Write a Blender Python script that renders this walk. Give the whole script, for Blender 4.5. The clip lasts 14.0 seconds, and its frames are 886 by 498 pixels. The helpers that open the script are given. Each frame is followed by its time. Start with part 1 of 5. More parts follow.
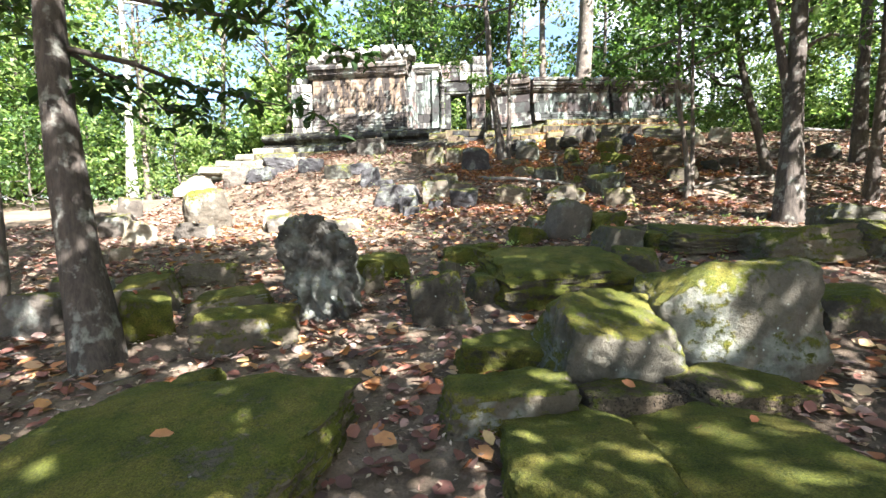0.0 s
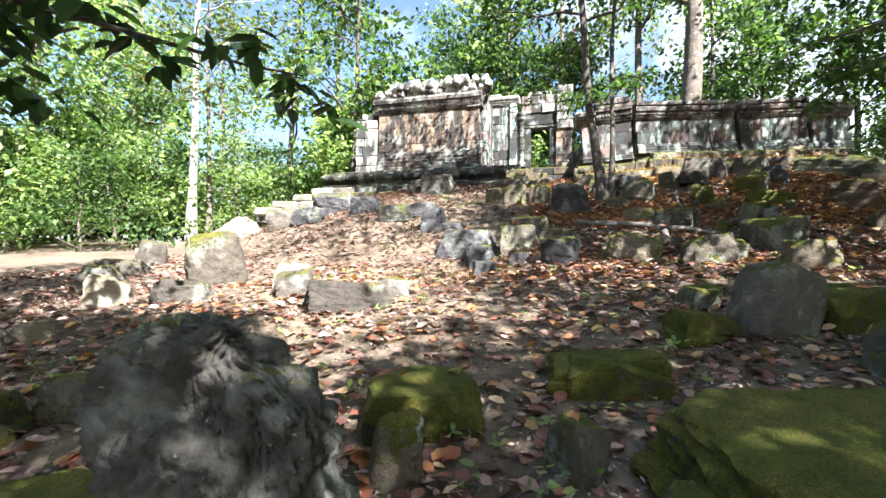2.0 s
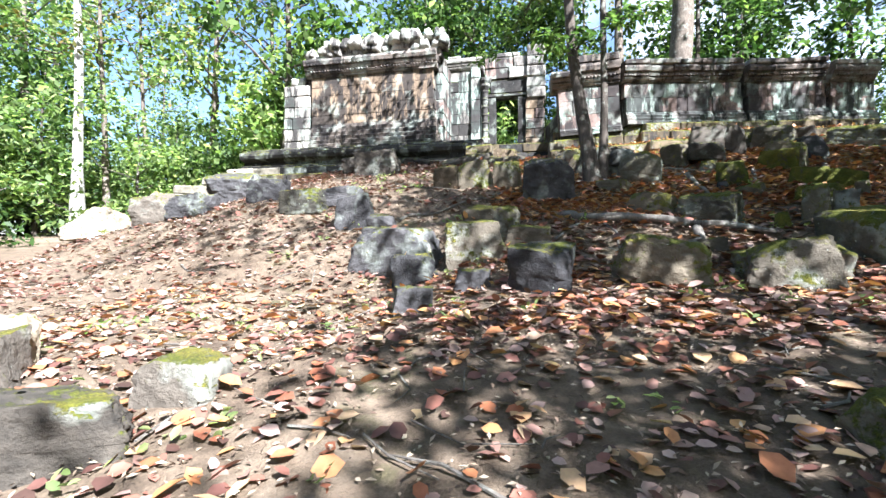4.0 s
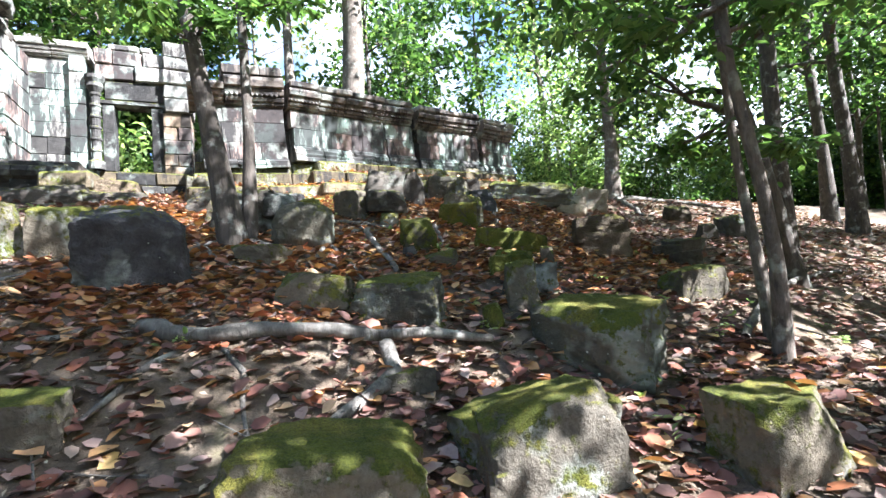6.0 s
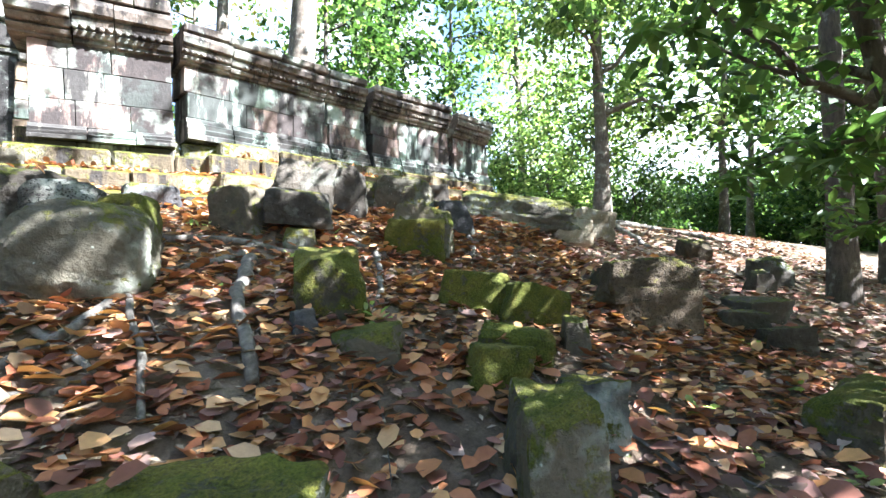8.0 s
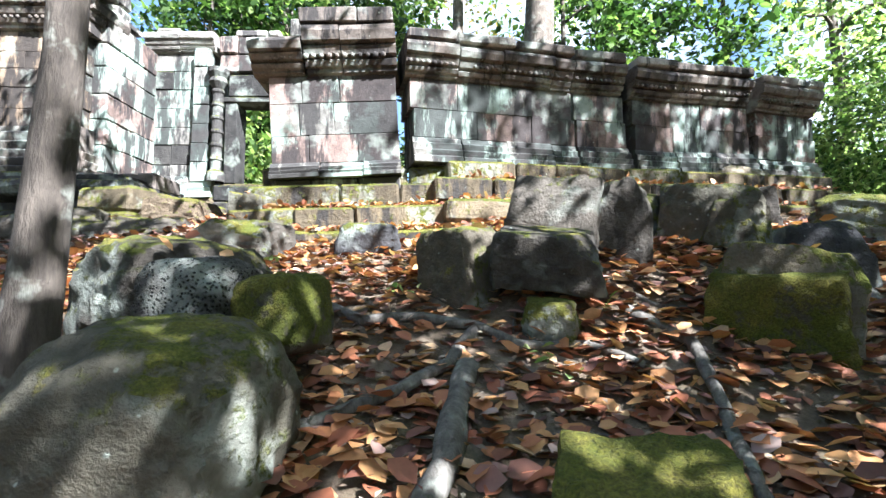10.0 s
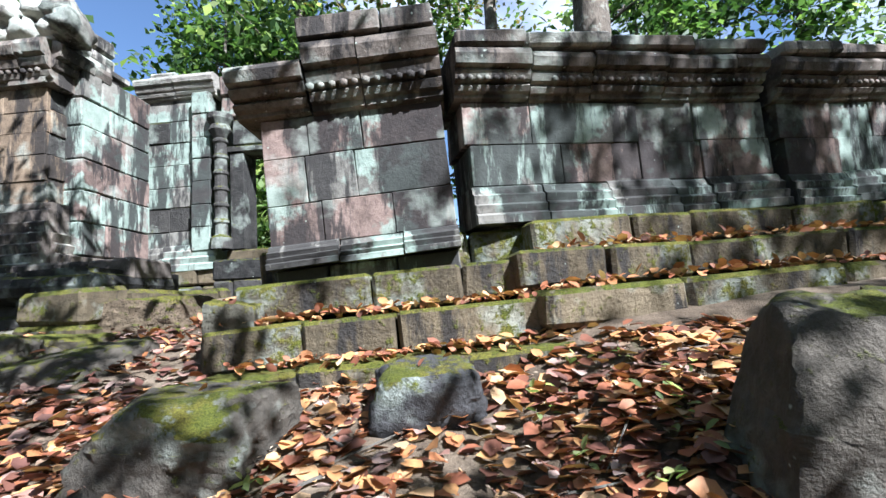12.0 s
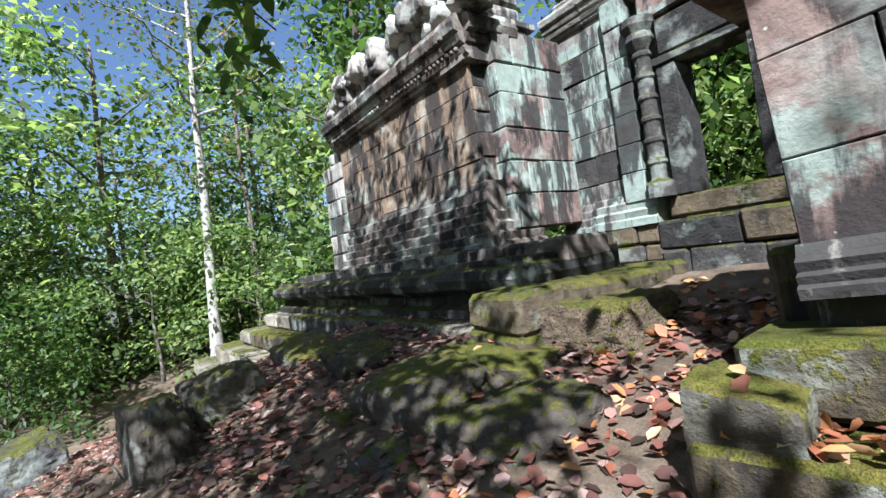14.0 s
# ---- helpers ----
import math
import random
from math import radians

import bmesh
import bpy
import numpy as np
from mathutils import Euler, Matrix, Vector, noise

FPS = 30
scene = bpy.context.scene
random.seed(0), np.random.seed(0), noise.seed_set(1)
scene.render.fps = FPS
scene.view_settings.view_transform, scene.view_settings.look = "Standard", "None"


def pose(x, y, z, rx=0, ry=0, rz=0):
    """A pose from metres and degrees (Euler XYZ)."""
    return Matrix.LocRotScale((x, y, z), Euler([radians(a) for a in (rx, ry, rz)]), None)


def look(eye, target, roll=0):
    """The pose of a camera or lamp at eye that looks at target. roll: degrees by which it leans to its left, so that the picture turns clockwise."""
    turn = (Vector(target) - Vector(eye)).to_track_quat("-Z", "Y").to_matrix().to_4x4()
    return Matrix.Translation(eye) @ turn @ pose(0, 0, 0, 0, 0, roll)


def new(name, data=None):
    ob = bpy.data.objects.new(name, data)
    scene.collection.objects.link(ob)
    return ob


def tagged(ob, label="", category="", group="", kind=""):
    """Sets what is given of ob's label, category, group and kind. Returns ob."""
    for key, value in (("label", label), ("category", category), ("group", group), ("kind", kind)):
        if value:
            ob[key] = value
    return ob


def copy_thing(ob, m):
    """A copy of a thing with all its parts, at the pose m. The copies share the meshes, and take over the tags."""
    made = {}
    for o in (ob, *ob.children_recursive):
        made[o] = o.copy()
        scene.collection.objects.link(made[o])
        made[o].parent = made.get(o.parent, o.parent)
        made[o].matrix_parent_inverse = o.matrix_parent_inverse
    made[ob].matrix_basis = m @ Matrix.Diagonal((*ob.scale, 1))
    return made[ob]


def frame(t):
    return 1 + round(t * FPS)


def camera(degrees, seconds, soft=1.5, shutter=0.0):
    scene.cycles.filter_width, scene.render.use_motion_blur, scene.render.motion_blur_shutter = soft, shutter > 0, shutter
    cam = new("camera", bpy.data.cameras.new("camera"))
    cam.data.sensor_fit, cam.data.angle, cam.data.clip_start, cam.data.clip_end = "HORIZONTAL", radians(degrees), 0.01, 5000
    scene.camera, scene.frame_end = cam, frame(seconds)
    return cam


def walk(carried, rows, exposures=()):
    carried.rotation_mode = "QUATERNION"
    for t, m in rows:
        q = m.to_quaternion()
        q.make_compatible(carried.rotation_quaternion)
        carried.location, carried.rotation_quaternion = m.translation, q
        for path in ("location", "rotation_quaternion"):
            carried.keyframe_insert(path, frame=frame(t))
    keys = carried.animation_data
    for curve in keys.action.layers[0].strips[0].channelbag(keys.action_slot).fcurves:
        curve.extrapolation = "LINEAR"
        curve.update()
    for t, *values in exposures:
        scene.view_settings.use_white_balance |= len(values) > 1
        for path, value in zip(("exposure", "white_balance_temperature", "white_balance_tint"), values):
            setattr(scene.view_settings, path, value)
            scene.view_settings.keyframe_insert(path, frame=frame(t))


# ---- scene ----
cam = camera(88.0, 14.0)
PATH = [
    (0, (2.145, -0.971, 2.07), (1.946, 1.015, 1.937), -0.8),
    (0.5, (1.966, -0.091, 2.265), (1.509, 1.855, 2.179), 0.6),
    (1, (1.859, 0.81, 2.298), (1.242, 2.713, 2.286), 0.6),
    (1.5, (1.759, 1.455, 2.287), (1.084, 3.338, 2.297), -0.5),
    (2, (1.545, 2.265, 2.329), (1.047, 4.201, 2.389), 0.6),
    (2.2, (1.487, 2.535, 2.28), (1.051, 4.486, 2.341), -0.1),
    (4.3, (1.395, 6.294, 2.922), (1.065, 8.266, 2.911), 0.0),
    (4.5, (1.437, 6.656, 3.016), (1.227, 8.644, 3.071), -0.7),
    (5, (1.554, 7.551, 3.102), (1.665, 9.547, 3.177), -4.1),
    (5.5, (1.909, 8.178, 3.344), (2.387, 10.118, 3.426), -5.7),
    (6, (2.409, 8.846, 3.548), (3.304, 10.633, 3.637), -3.8),
    (6.5, (2.824, 9.464, 3.662), (3.999, 11.081, 3.733), -2.0),
    (7, (3.208, 10.103, 3.77), (4.376, 11.724, 3.843), -0.0),
    (7.5, (3.477, 10.59, 3.979), (4.654, 12.203, 4.082), -0.1),
    (8, (3.882, 11.397, 4.051), (4.927, 13.098, 4.172), -0.4),
    (8.5, (4.169, 11.91, 4.196), (5.094, 13.677, 4.342), 0.5),
    (9, (4.413, 12.539, 4.317), (4.979, 14.452, 4.457), 1.2),
    (9.2, (4.412, 12.705, 4.311), (4.807, 14.662, 4.438), 1.4),
    (11.3, (4.146, 14.529, 5.384), (4.119, 16.521, 5.555), -0.6),
    (11.5, (4.145, 14.693, 5.381), (4.131, 16.683, 5.575), -1.7),
    (12, (3.969, 15.405, 5.592), (3.915, 17.392, 5.813), -3.7),
    (12.5, (3.792, 15.855, 5.849), (3.513, 17.823, 6.073), -2.5),
    (13, (3.59, 16.456, 6.03), (2.86, 18.312, 6.175), -1.6),
    (13.5, (3.364, 16.662, 6.148), (2.143, 18.242, 6.244), -4.6),
    (14, (2.943, 17.095, 6.297), (1.355, 18.311, 6.347), -7.9),
]
walk(cam, [(t, look(eye, target, roll)) for t, eye, target, roll in PATH],
     exposures=((0.0, 3.22, 6050, 14), (2.0, 2.85, 5900, 14), (5.0, 2.8, 5550, 13), (6.0, 3.25, 5550, 14), (7.0, 3.72, 5550, 12), (8.0, 3.8, 5600, 12), (9.2, 3.55, 5600, 12), (11.3, 2.15, 5350, 11), (12.5, 1.92, 5450, 11), (14.0, 1.65, 5500, 13)))

# ---- light ----
SUN_DIR = Vector((0.50, -0.52, 0.72)).normalized()   # towards the sun
world = bpy.data.worlds.new("sky")
scene.world = world
world.use_nodes = True
wn = world.node_tree.nodes
wl = world.node_tree.links
sky = wn.new("ShaderNodeTexSky")
sky.sky_type = "NISHITA"
sky.sun_disc = False
sky.sun_elevation = math.asin(SUN_DIR.z)
sky.sun_rotation = math.atan2(SUN_DIR.x, SUN_DIR.y)
sky.air_density, sky.dust_density, sky.ozone_density = 1.0, 1.0, 1.0
wn["Background"].inputs["Strength"].default_value = 0.05
# thin bright cloud all over the sky
cloud = wn.new("ShaderNodeTexNoise")
cloud.inputs["Scale"].default_value, cloud.inputs["Detail"].default_value = 2.6, 7.0
veil = wn.new("ShaderNodeValToRGB")
veil.color_ramp.elements[0].position, veil.color_ramp.elements[1].position = 0.48, 0.66
white = wn.new("ShaderNodeMix")
white.data_type = "RGBA"
white.inputs[7].default_value = (7.4, 7.5, 7.7, 1)
wl.new(wn.new("ShaderNodeTexCoord").outputs["Generated"], cloud.inputs["Vector"])
# haze thickens towards the sun's side
side = wn.new("ShaderNodeSeparateXYZ")
thick = wn.new("ShaderNodeMath")
thick.operation = "MULTIPLY_ADD"
thick.inputs[1].default_value = 0.2
wl.new(wn["Texture Coordinate"].outputs["Generated"], side.inputs[0])
wl.new(side.outputs["X"], thick.inputs[0])
wl.new(cloud.outputs["Fac"], thick.inputs[2])
wl.new(thick.outputs[0], veil.inputs["Fac"])
wl.new(veil.outputs["Color"], white.inputs[0])
wl.new(sky.outputs["Color"], white.inputs[6])
wl.new(white.outputs[2], wn["Background"].inputs["Color"])
sun_data = bpy.data.lights.new("sun", "SUN")
sun_data.energy, sun_data.angle, sun_data.color = 5.0, radians(0.5), (1.0, 0.965, 0.91)
sun = new("sun", sun_data)
sun.matrix_world = look((0, 0, 60), Vector((0, 0, 60)) - SUN_DIR)


# ---- ground shape ----
def smooth(a, b, v):
    k = min(1.0, max(0.0, (v - a) / (b - a)))
    return k * k * (3 - 2 * k)


def ground_z(x, y):
    """Height of the earth: a rubble mound that climbs towards the terrace and falls off to both sides."""
    yy = (-6, -1, 0.8, 2.3, 4, 6.3, 8, 9.3, 10.5, 11.3, 11.8, 12.2, 12.7, 13.5, 14.5, 15.4, 16.5, 17.75, 19, 22, 26)
    zz = (0.1, 0.5, 0.7, 0.82, 1.08, 1.53, 1.85, 2.1, 2.32, 2.5, 2.72, 2.98, 3.15, 3.45, 3.85, 4.1, 4.5, 4.8, 5.2, 5.9, 5.6)
    z = float(np.interp(y, yy, zz))
    z -= 0.28 * smooth(1.3, -0.6, x) * smooth(8.0, 10.5, y) * (1 - smooth(12.0, 14.0, y))  # hollow beside the climb
    z -= max(0.0, min(x, 14) - 8) * 0.04 * (1 - smooth(16, 20, y)) * smooth(6, 11, y)
    z += 0.26 * smooth(3.9, 5.2, x) * smooth(15.6, 17.4, y) * (1 - smooth(9, 13, x))  # leaf bank under the long wall
    d = max(0.0, -3 - x)
    plain = float(np.interp(y, (-10, 10, 20), (0.2, 2.4, 3.6))) + 1.5 * smooth(8, 26, x) * smooth(4, 14, y)
    z = max(z - 0.09 * d - 0.014 * d * d, min(z, plain - 0.4))
    far = smooth(20, 36, math.hypot(x - 2, y - 12))
    z = z * (1 - far) + plain * far
    return z + 0.07 * noise.noise((x * 0.6, y * 0.6, 3.1)) + 0.03 * noise.noise((x * 2.1, y * 2.1, 9.0))


# ---- mesh helpers ----
def link_mesh(name, bm, material, parent=None, label="", smooth_shade=False):
    me = bpy.data.meshes.new(name)
    bm.to_mesh(me)
    bm.free()
    if smooth_shade:
        me.polygons.foreach_set("use_smooth", [True] * len(me.polygons))
    if material:
        me.materials.append(material)
    ob = new(name, me)
    if parent:
        ob.parent = parent
    if label:
        ob["label"] = label
    return ob


def part(name, bm, material, parent, label="", smooth_shade=False):
    return link_mesh(name, bm, material, parent, label, smooth_shade)


def add_box(bm, x0, x1, y0, y1, z0, z1, m=None):
    v = [bm.verts.new((x, y, z)) for z in (z0, z1) for y in (y0, y1) for x in (x0, x1)]
    if m:
        for q in v:
            q.co = m @ q.co
    for f in ((0, 2, 3, 1), (4, 5, 7, 6), (0, 1, 5, 4), (2, 6, 7, 3), (0, 4, 6, 2), (1, 3, 7, 5)):
        bm.faces.new([v[i] for i in f])


# ---- materials ----
def node_mat(name, rough=0.9):
    mat = bpy.data.materials.new(name)
    mat.use_nodes = True
    nt = mat.node_tree
    bsdf = nt.nodes["Principled BSDF"]
    bsdf.inputs["Roughness"].default_value = rough
    bsdf.inputs["Specular IOR Level"].default_value = 0.25
    return mat, nt, bsdf


def tex_noise(nt, scale, detail=6.0, rough=0.6, vec=None, dims="3D"):
    n = nt.nodes.new("ShaderNodeTexNoise")
    n.inputs["Scale"].default_value, n.inputs["Detail"].default_value, n.inputs["Roughness"].default_value = scale, detail, rough
    if vec is not None:
        nt.links.new(vec, n.inputs["Vector"])
    return n.outputs["Fac"]


def ramp(nt, fac, stops):
    r = nt.nodes.new("ShaderNodeValToRGB")
    el = r.color_ramp.elements
    while len(el) < len(stops):
        el.new(0.5)
    for e, (p, c) in zip(el, stops):
        e.position = p
        e.color = (*c, 1) if not isinstance(c, float) else (c, c, c, 1)
    nt.links.new(fac, r.inputs["Fac"])
    return r.outputs["Color"]


def mix(nt, fac, a, b, mode="MIX"):
    m = nt.nodes.new("ShaderNodeMix")
    m.data_type, m.blend_type = "RGBA", mode
    for sock, v in ((m.inputs[0], fac), (m.inputs[6], a), (m.inputs[7], b)):
        if isinstance(v, (int, float)):
            sock.default_value = v
        elif isinstance(v, tuple):
            sock.default_value = (*v, 1)
        else:
            nt.links.new(v, sock)
    return m.outputs[2]


def calc(nt, op, a, b=0.0, c=0.0):
    m = nt.nodes.new("ShaderNodeMath")
    m.operation = op
    m.use_clamp = op in ("MULTIPLY_ADD",)
    for sock, v in zip(m.inputs, (a, b, c)):
        if isinstance(v, (int, float)):
            sock.default_value = v
        else:
            nt.links.new(v, sock)
    return m.outputs[0]


def bump(nt, bsdf, height, strength, dist=0.02):
    b = nt.nodes.new("ShaderNodeBump")
    b.inputs["Strength"].default_value, b.inputs["Distance"].default_value = strength, dist
    nt.links.new(height, b.inputs["Height"])
    nt.links.new(b.outputs["Normal"], bsdf.inputs["Normal"])


def world_pos(nt):
    return nt.nodes.new("ShaderNodeNewGeometry").outputs["Position"]


def up_facing(nt):
    g = nt.nodes.new("ShaderNodeNewGeometry")
    s = nt.nodes.new("ShaderNodeSeparateXYZ")
    nt.links.new(g.outputs["Normal"], s.inputs[0])
    return s.outputs["Z"]


def stone_mat(name, dark, light, moss=0.0, lichen=0.0, green=0.0, black=0.0, pit=0.0, vary=0.35, relief=0.9, moss_col=((0.022, 0.027, 0.004), (0.10, 0.108, 0.012))):
    """Weathered sandstone: two-scale tint, moss on upward faces, white lichen spots, pale green crust, black water
    stains that on walls also stand in for shade.
    """
    mat, nt, bsdf = node_mat(name, 0.92)
    pos = world_pos(nt)
    info = nt.nodes.new("ShaderNodeObjectInfo")
    big, mid, fine = tex_noise(nt, 1.7, 4, 0.6, pos), tex_noise(nt, 7.0, 6, 0.65, pos), tex_noise(nt, 42.0, 5, 0.7, pos)
    tint = calc(nt, "ADD", calc(nt, "MULTIPLY", mid, 0.75), calc(nt, "MULTIPLY_ADD", info.outputs["Random"], vary, 0.175 - vary / 2))
    col = ramp(nt, tint, ((0.28, dark), (0.78, light)))
    col = mix(nt, 0.5, col, ramp(nt, calc(nt, "ADD", calc(nt, "MULTIPLY", fine, 0.5), calc(nt, "MULTIPLY", big, 0.5)), ((0.35, 0.3), (0.62, 1.0))), "MULTIPLY")
    if green:
        f = ramp(nt, tex_noise(nt, 1.3, 5, 0.7, pos), ((0.57 - 0.17 * green, 0.0), (0.62 - 0.17 * green, 1.0)))
        col = mix(nt, calc(nt, "MULTIPLY", f, 0.75), col, mix(nt, mid, (0.10, 0.145, 0.115), (0.40, 0.48, 0.40)))
    if black:
        st = nt.nodes.new("ShaderNodeMapping")
        st.inputs["Scale"].default_value = (1.6, 1.6, 0.35)
        nt.links.new(pos, st.inputs["Vector"])
        f = ramp(nt, tex_noise(nt, 1.5, 9, 0.68, st.outputs["Vector"]), ((0.575 - 0.085 * black, 0.0), (0.63 - 0.085 * black, 1.0)))
        col = mix(nt, calc(nt, "MULTIPLY", f, 0.88), col, (0.022, 0.020, 0.019))
    if lichen:
        v = nt.nodes.new("ShaderNodeTexVoronoi")
        v.inputs["Scale"].default_value = 11.0
        nt.links.new(pos, v.inputs["Vector"])
        spot = ramp(nt, calc(nt, "ADD", v.outputs["Distance"], calc(nt, "MULTIPLY", mid, 0.55)), ((0.20 + 0.2 * lichen, 1.0), (0.30 + 0.2 * lichen, 0.0)))
        patch = ramp(nt, big, ((0.56 - 0.15 * lichen, 0.0), (0.66 - 0.12 * lichen, 1.0)))
        col = mix(nt, calc(nt, "MULTIPLY", calc(nt, "MAXIMUM", spot, calc(nt, "MULTIPLY", patch, 0.45)), 0.85), col, mix(nt, fine, (0.28, 0.34, 0.27), (0.56, 0.58, 0.5)))
    height = calc(nt, "ADD", calc(nt, "MULTIPLY", mid, 0.75), calc(nt, "ADD", calc(nt, "MULTIPLY", tex_noise(nt, 19.0, 5, 0.7, pos), 0.4), calc(nt, "MULTIPLY", fine, 0.24)))
    if pit:
        v = nt.nodes.new("ShaderNodeTexVoronoi")
        v.inputs["Scale"].default_value = 55.0
        nt.links.new(pos, v.inputs["Vector"])
        hole = ramp(nt, v.outputs["Distance"], ((0.12, 0.0), (0.4, 1.0)))
        col = mix(nt, pit, col, hole, "MULTIPLY")
        height = calc(nt, "ADD", height, hole)
    if moss:
        mfine = tex_noise(nt, 90.0, 3, 0.7, pos)
        amount = calc(nt, "ADD", calc(nt, "MULTIPLY", up_facing(nt), 0.36), calc(nt, "ADD", calc(nt, "MULTIPLY_ADD", big, 1.0, -0.2), calc(nt, "ADD", calc(nt, "MULTIPLY", mid, 0.45), calc(nt, "MULTIPLY", calc(nt, "SUBTRACT", tex_noise(nt, 16.0, 5, 0.7, pos), 0.5), 1.1))))
        f = ramp(nt, amount, ((0.88 - 0.5 * moss, 0.0), (1.03 - 0.5 * moss, 1.0)))
        col = mix(nt, f, col, mix(nt, ramp(nt, tex_noise(nt, 3.3, 6, 0.7, pos), ((0.46, 0.0), (0.62, 1.0))), ramp(nt, calc(nt, "ADD", calc(nt, "MULTIPLY", mfine, 0.6), calc(nt, "MULTIPLY", mid, 0.4)), ((0.36, moss_col[0]), (0.62, moss_col[1]))), ramp(nt, mfine, ((0.3, (0.05, 0.042, 0.012)), (0.65, (0.17, 0.15, 0.022))))))
        height = calc(nt, "ADD", height, calc(nt, "MULTIPLY", f, calc(nt, "MULTIPLY", mfine, 0.4)))
    nt.links.new(col, bsdf.inputs["Base Color"])
    bump(nt, bsdf, height, relief, 0.05)
    return mat


M_STONE = {
    "moss": stone_mat("mossy stone", (0.05, 0.043, 0.03), (0.17, 0.14, 0.095), moss=0.6, lichen=0.1),
    "mossy": stone_mat("thick moss on stone", (0.05, 0.045, 0.03), (0.13, 0.11, 0.08), moss=1.1),
    "grey": stone_mat("grey stone", (0.045, 0.039, 0.028), (0.16, 0.135, 0.098), moss=0.5, lichen=0.2),
    "dark": stone_mat("dark stone", (0.032, 0.028, 0.022), (0.13, 0.11, 0.085), moss=0.26, lichen=0.14),
    "slate": stone_mat("bluish dark stone", (0.028, 0.027, 0.027), (0.105, 0.1, 0.097), moss=0.22, lichen=0.15),
    "lichen": stone_mat("lichen stone", (0.035, 0.034, 0.027), (0.14, 0.125, 0.09), moss=0.52, lichen=0.34),
    "boulder": stone_mat("rounded dark stone", (0.032, 0.03, 0.022), (0.13, 0.115, 0.08), moss=0.42, lichen=0.2),
    # pale rubble: the sun on these stones is part of the base colour
    "pale": stone_mat("stone in sunlit tone", (0.13, 0.105, 0.07), (0.36, 0.30, 0.21), moss=0.2, lichen=0.25),
    "pitted": stone_mat("pitted dark stone", (0.03, 0.03, 0.027), (0.13, 0.12, 0.1), lichen=0.14, pit=0.8),
    "laterite": stone_mat("laterite", (0.05, 0.04, 0.024), (0.17, 0.125, 0.08), moss=0.35, pit=0.5),
}
M_FIGURE = stone_mat("carved dark sandstone", (0.028, 0.027, 0.023), (0.14, 0.13, 0.105), lichen=0.42, moss=0.12, vary=0.1)
# high black amounts: real staining plus wall shade painted as dark patches
M_WALL = stone_mat("wall sandstone", (0.06, 0.04, 0.033), (0.31, 0.222, 0.182), green=0.24, black=1.25, lichen=0.12, vary=0.26, relief=0.4)
M_WALL_GREEN = stone_mat("green crusted sandstone", (0.06, 0.056, 0.048), (0.30, 0.278, 0.235), green=0.6, black=1.25, vary=0.22, relief=0.4)
M_BAY = stone_mat("ochre sandstone", (0.065, 0.044, 0.03), (0.35, 0.255, 0.165), black=1.3, lichen=0.1, vary=0.2, relief=0.45)
M_CORNICE = stone_mat("cornice sandstone", (0.055, 0.045, 0.038), (0.25, 0.205, 0.165), black=0.95, lichen=0.3, relief=0.55)
M_ROOF = stone_mat("roof sandstone", (0.12, 0.108, 0.09), (0.45, 0.41, 0.35), black=0.75, lichen=0.5)
# near-black base colour stands in for tree shade on ledge and doorway
M_LEDGE = stone_mat("ledge stone darkened for shade", (0.014, 0.0135, 0.0125), (0.07, 0.064, 0.056), lichen=0.28, moss=0.3)
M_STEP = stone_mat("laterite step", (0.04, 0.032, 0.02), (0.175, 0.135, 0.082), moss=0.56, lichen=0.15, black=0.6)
# lighter copy of the step stone, with sunlight put into its colour
M_STEP_LIT = stone_mat("step stone in sunlit tone", (0.13, 0.115, 0.085), (0.38, 0.34, 0.26), moss=0.2, lichen=0.3)


def earth_mat():
    mat, nt, bsdf = node_mat("earth", 0.97)
    pos = world_pos(nt)
    a, b, c = tex_noise(nt, 0.6, 5, 0.6, pos), tex_noise(nt, 5.0, 8, 0.7, pos), tex_noise(nt, 60.0, 5, 0.75, pos)
    col = ramp(nt, calc(nt, "ADD", calc(nt, "MULTIPLY", a, 0.5), calc(nt, "MULTIPLY", b, 0.5)), ((0.33, (0.065, 0.045, 0.03)), (0.5, (0.17, 0.125, 0.083)), (0.68, (0.30, 0.235, 0.165))))
    col = mix(nt, 0.7, col, ramp(nt, c, ((0.3, 0.35), (0.7, 1.0))), "MULTIPLY")
    f = ramp(nt, tex_noise(nt, 1.1, 6, 0.7, pos), ((0.58, 0.0), (0.7, 1.0)))
    col = mix(nt, calc(nt, "MULTIPLY", f, 0.5), col, mix(nt, c, (0.03, 0.045, 0.008), (0.11, 0.13, 0.03)))
    nt.links.new(col, bsdf.inputs["Base Color"])
    bump(nt, bsdf, calc(nt, "ADD", b, calc(nt, "MULTIPLY", c, 0.5)), 0.8, 0.05)
    return mat


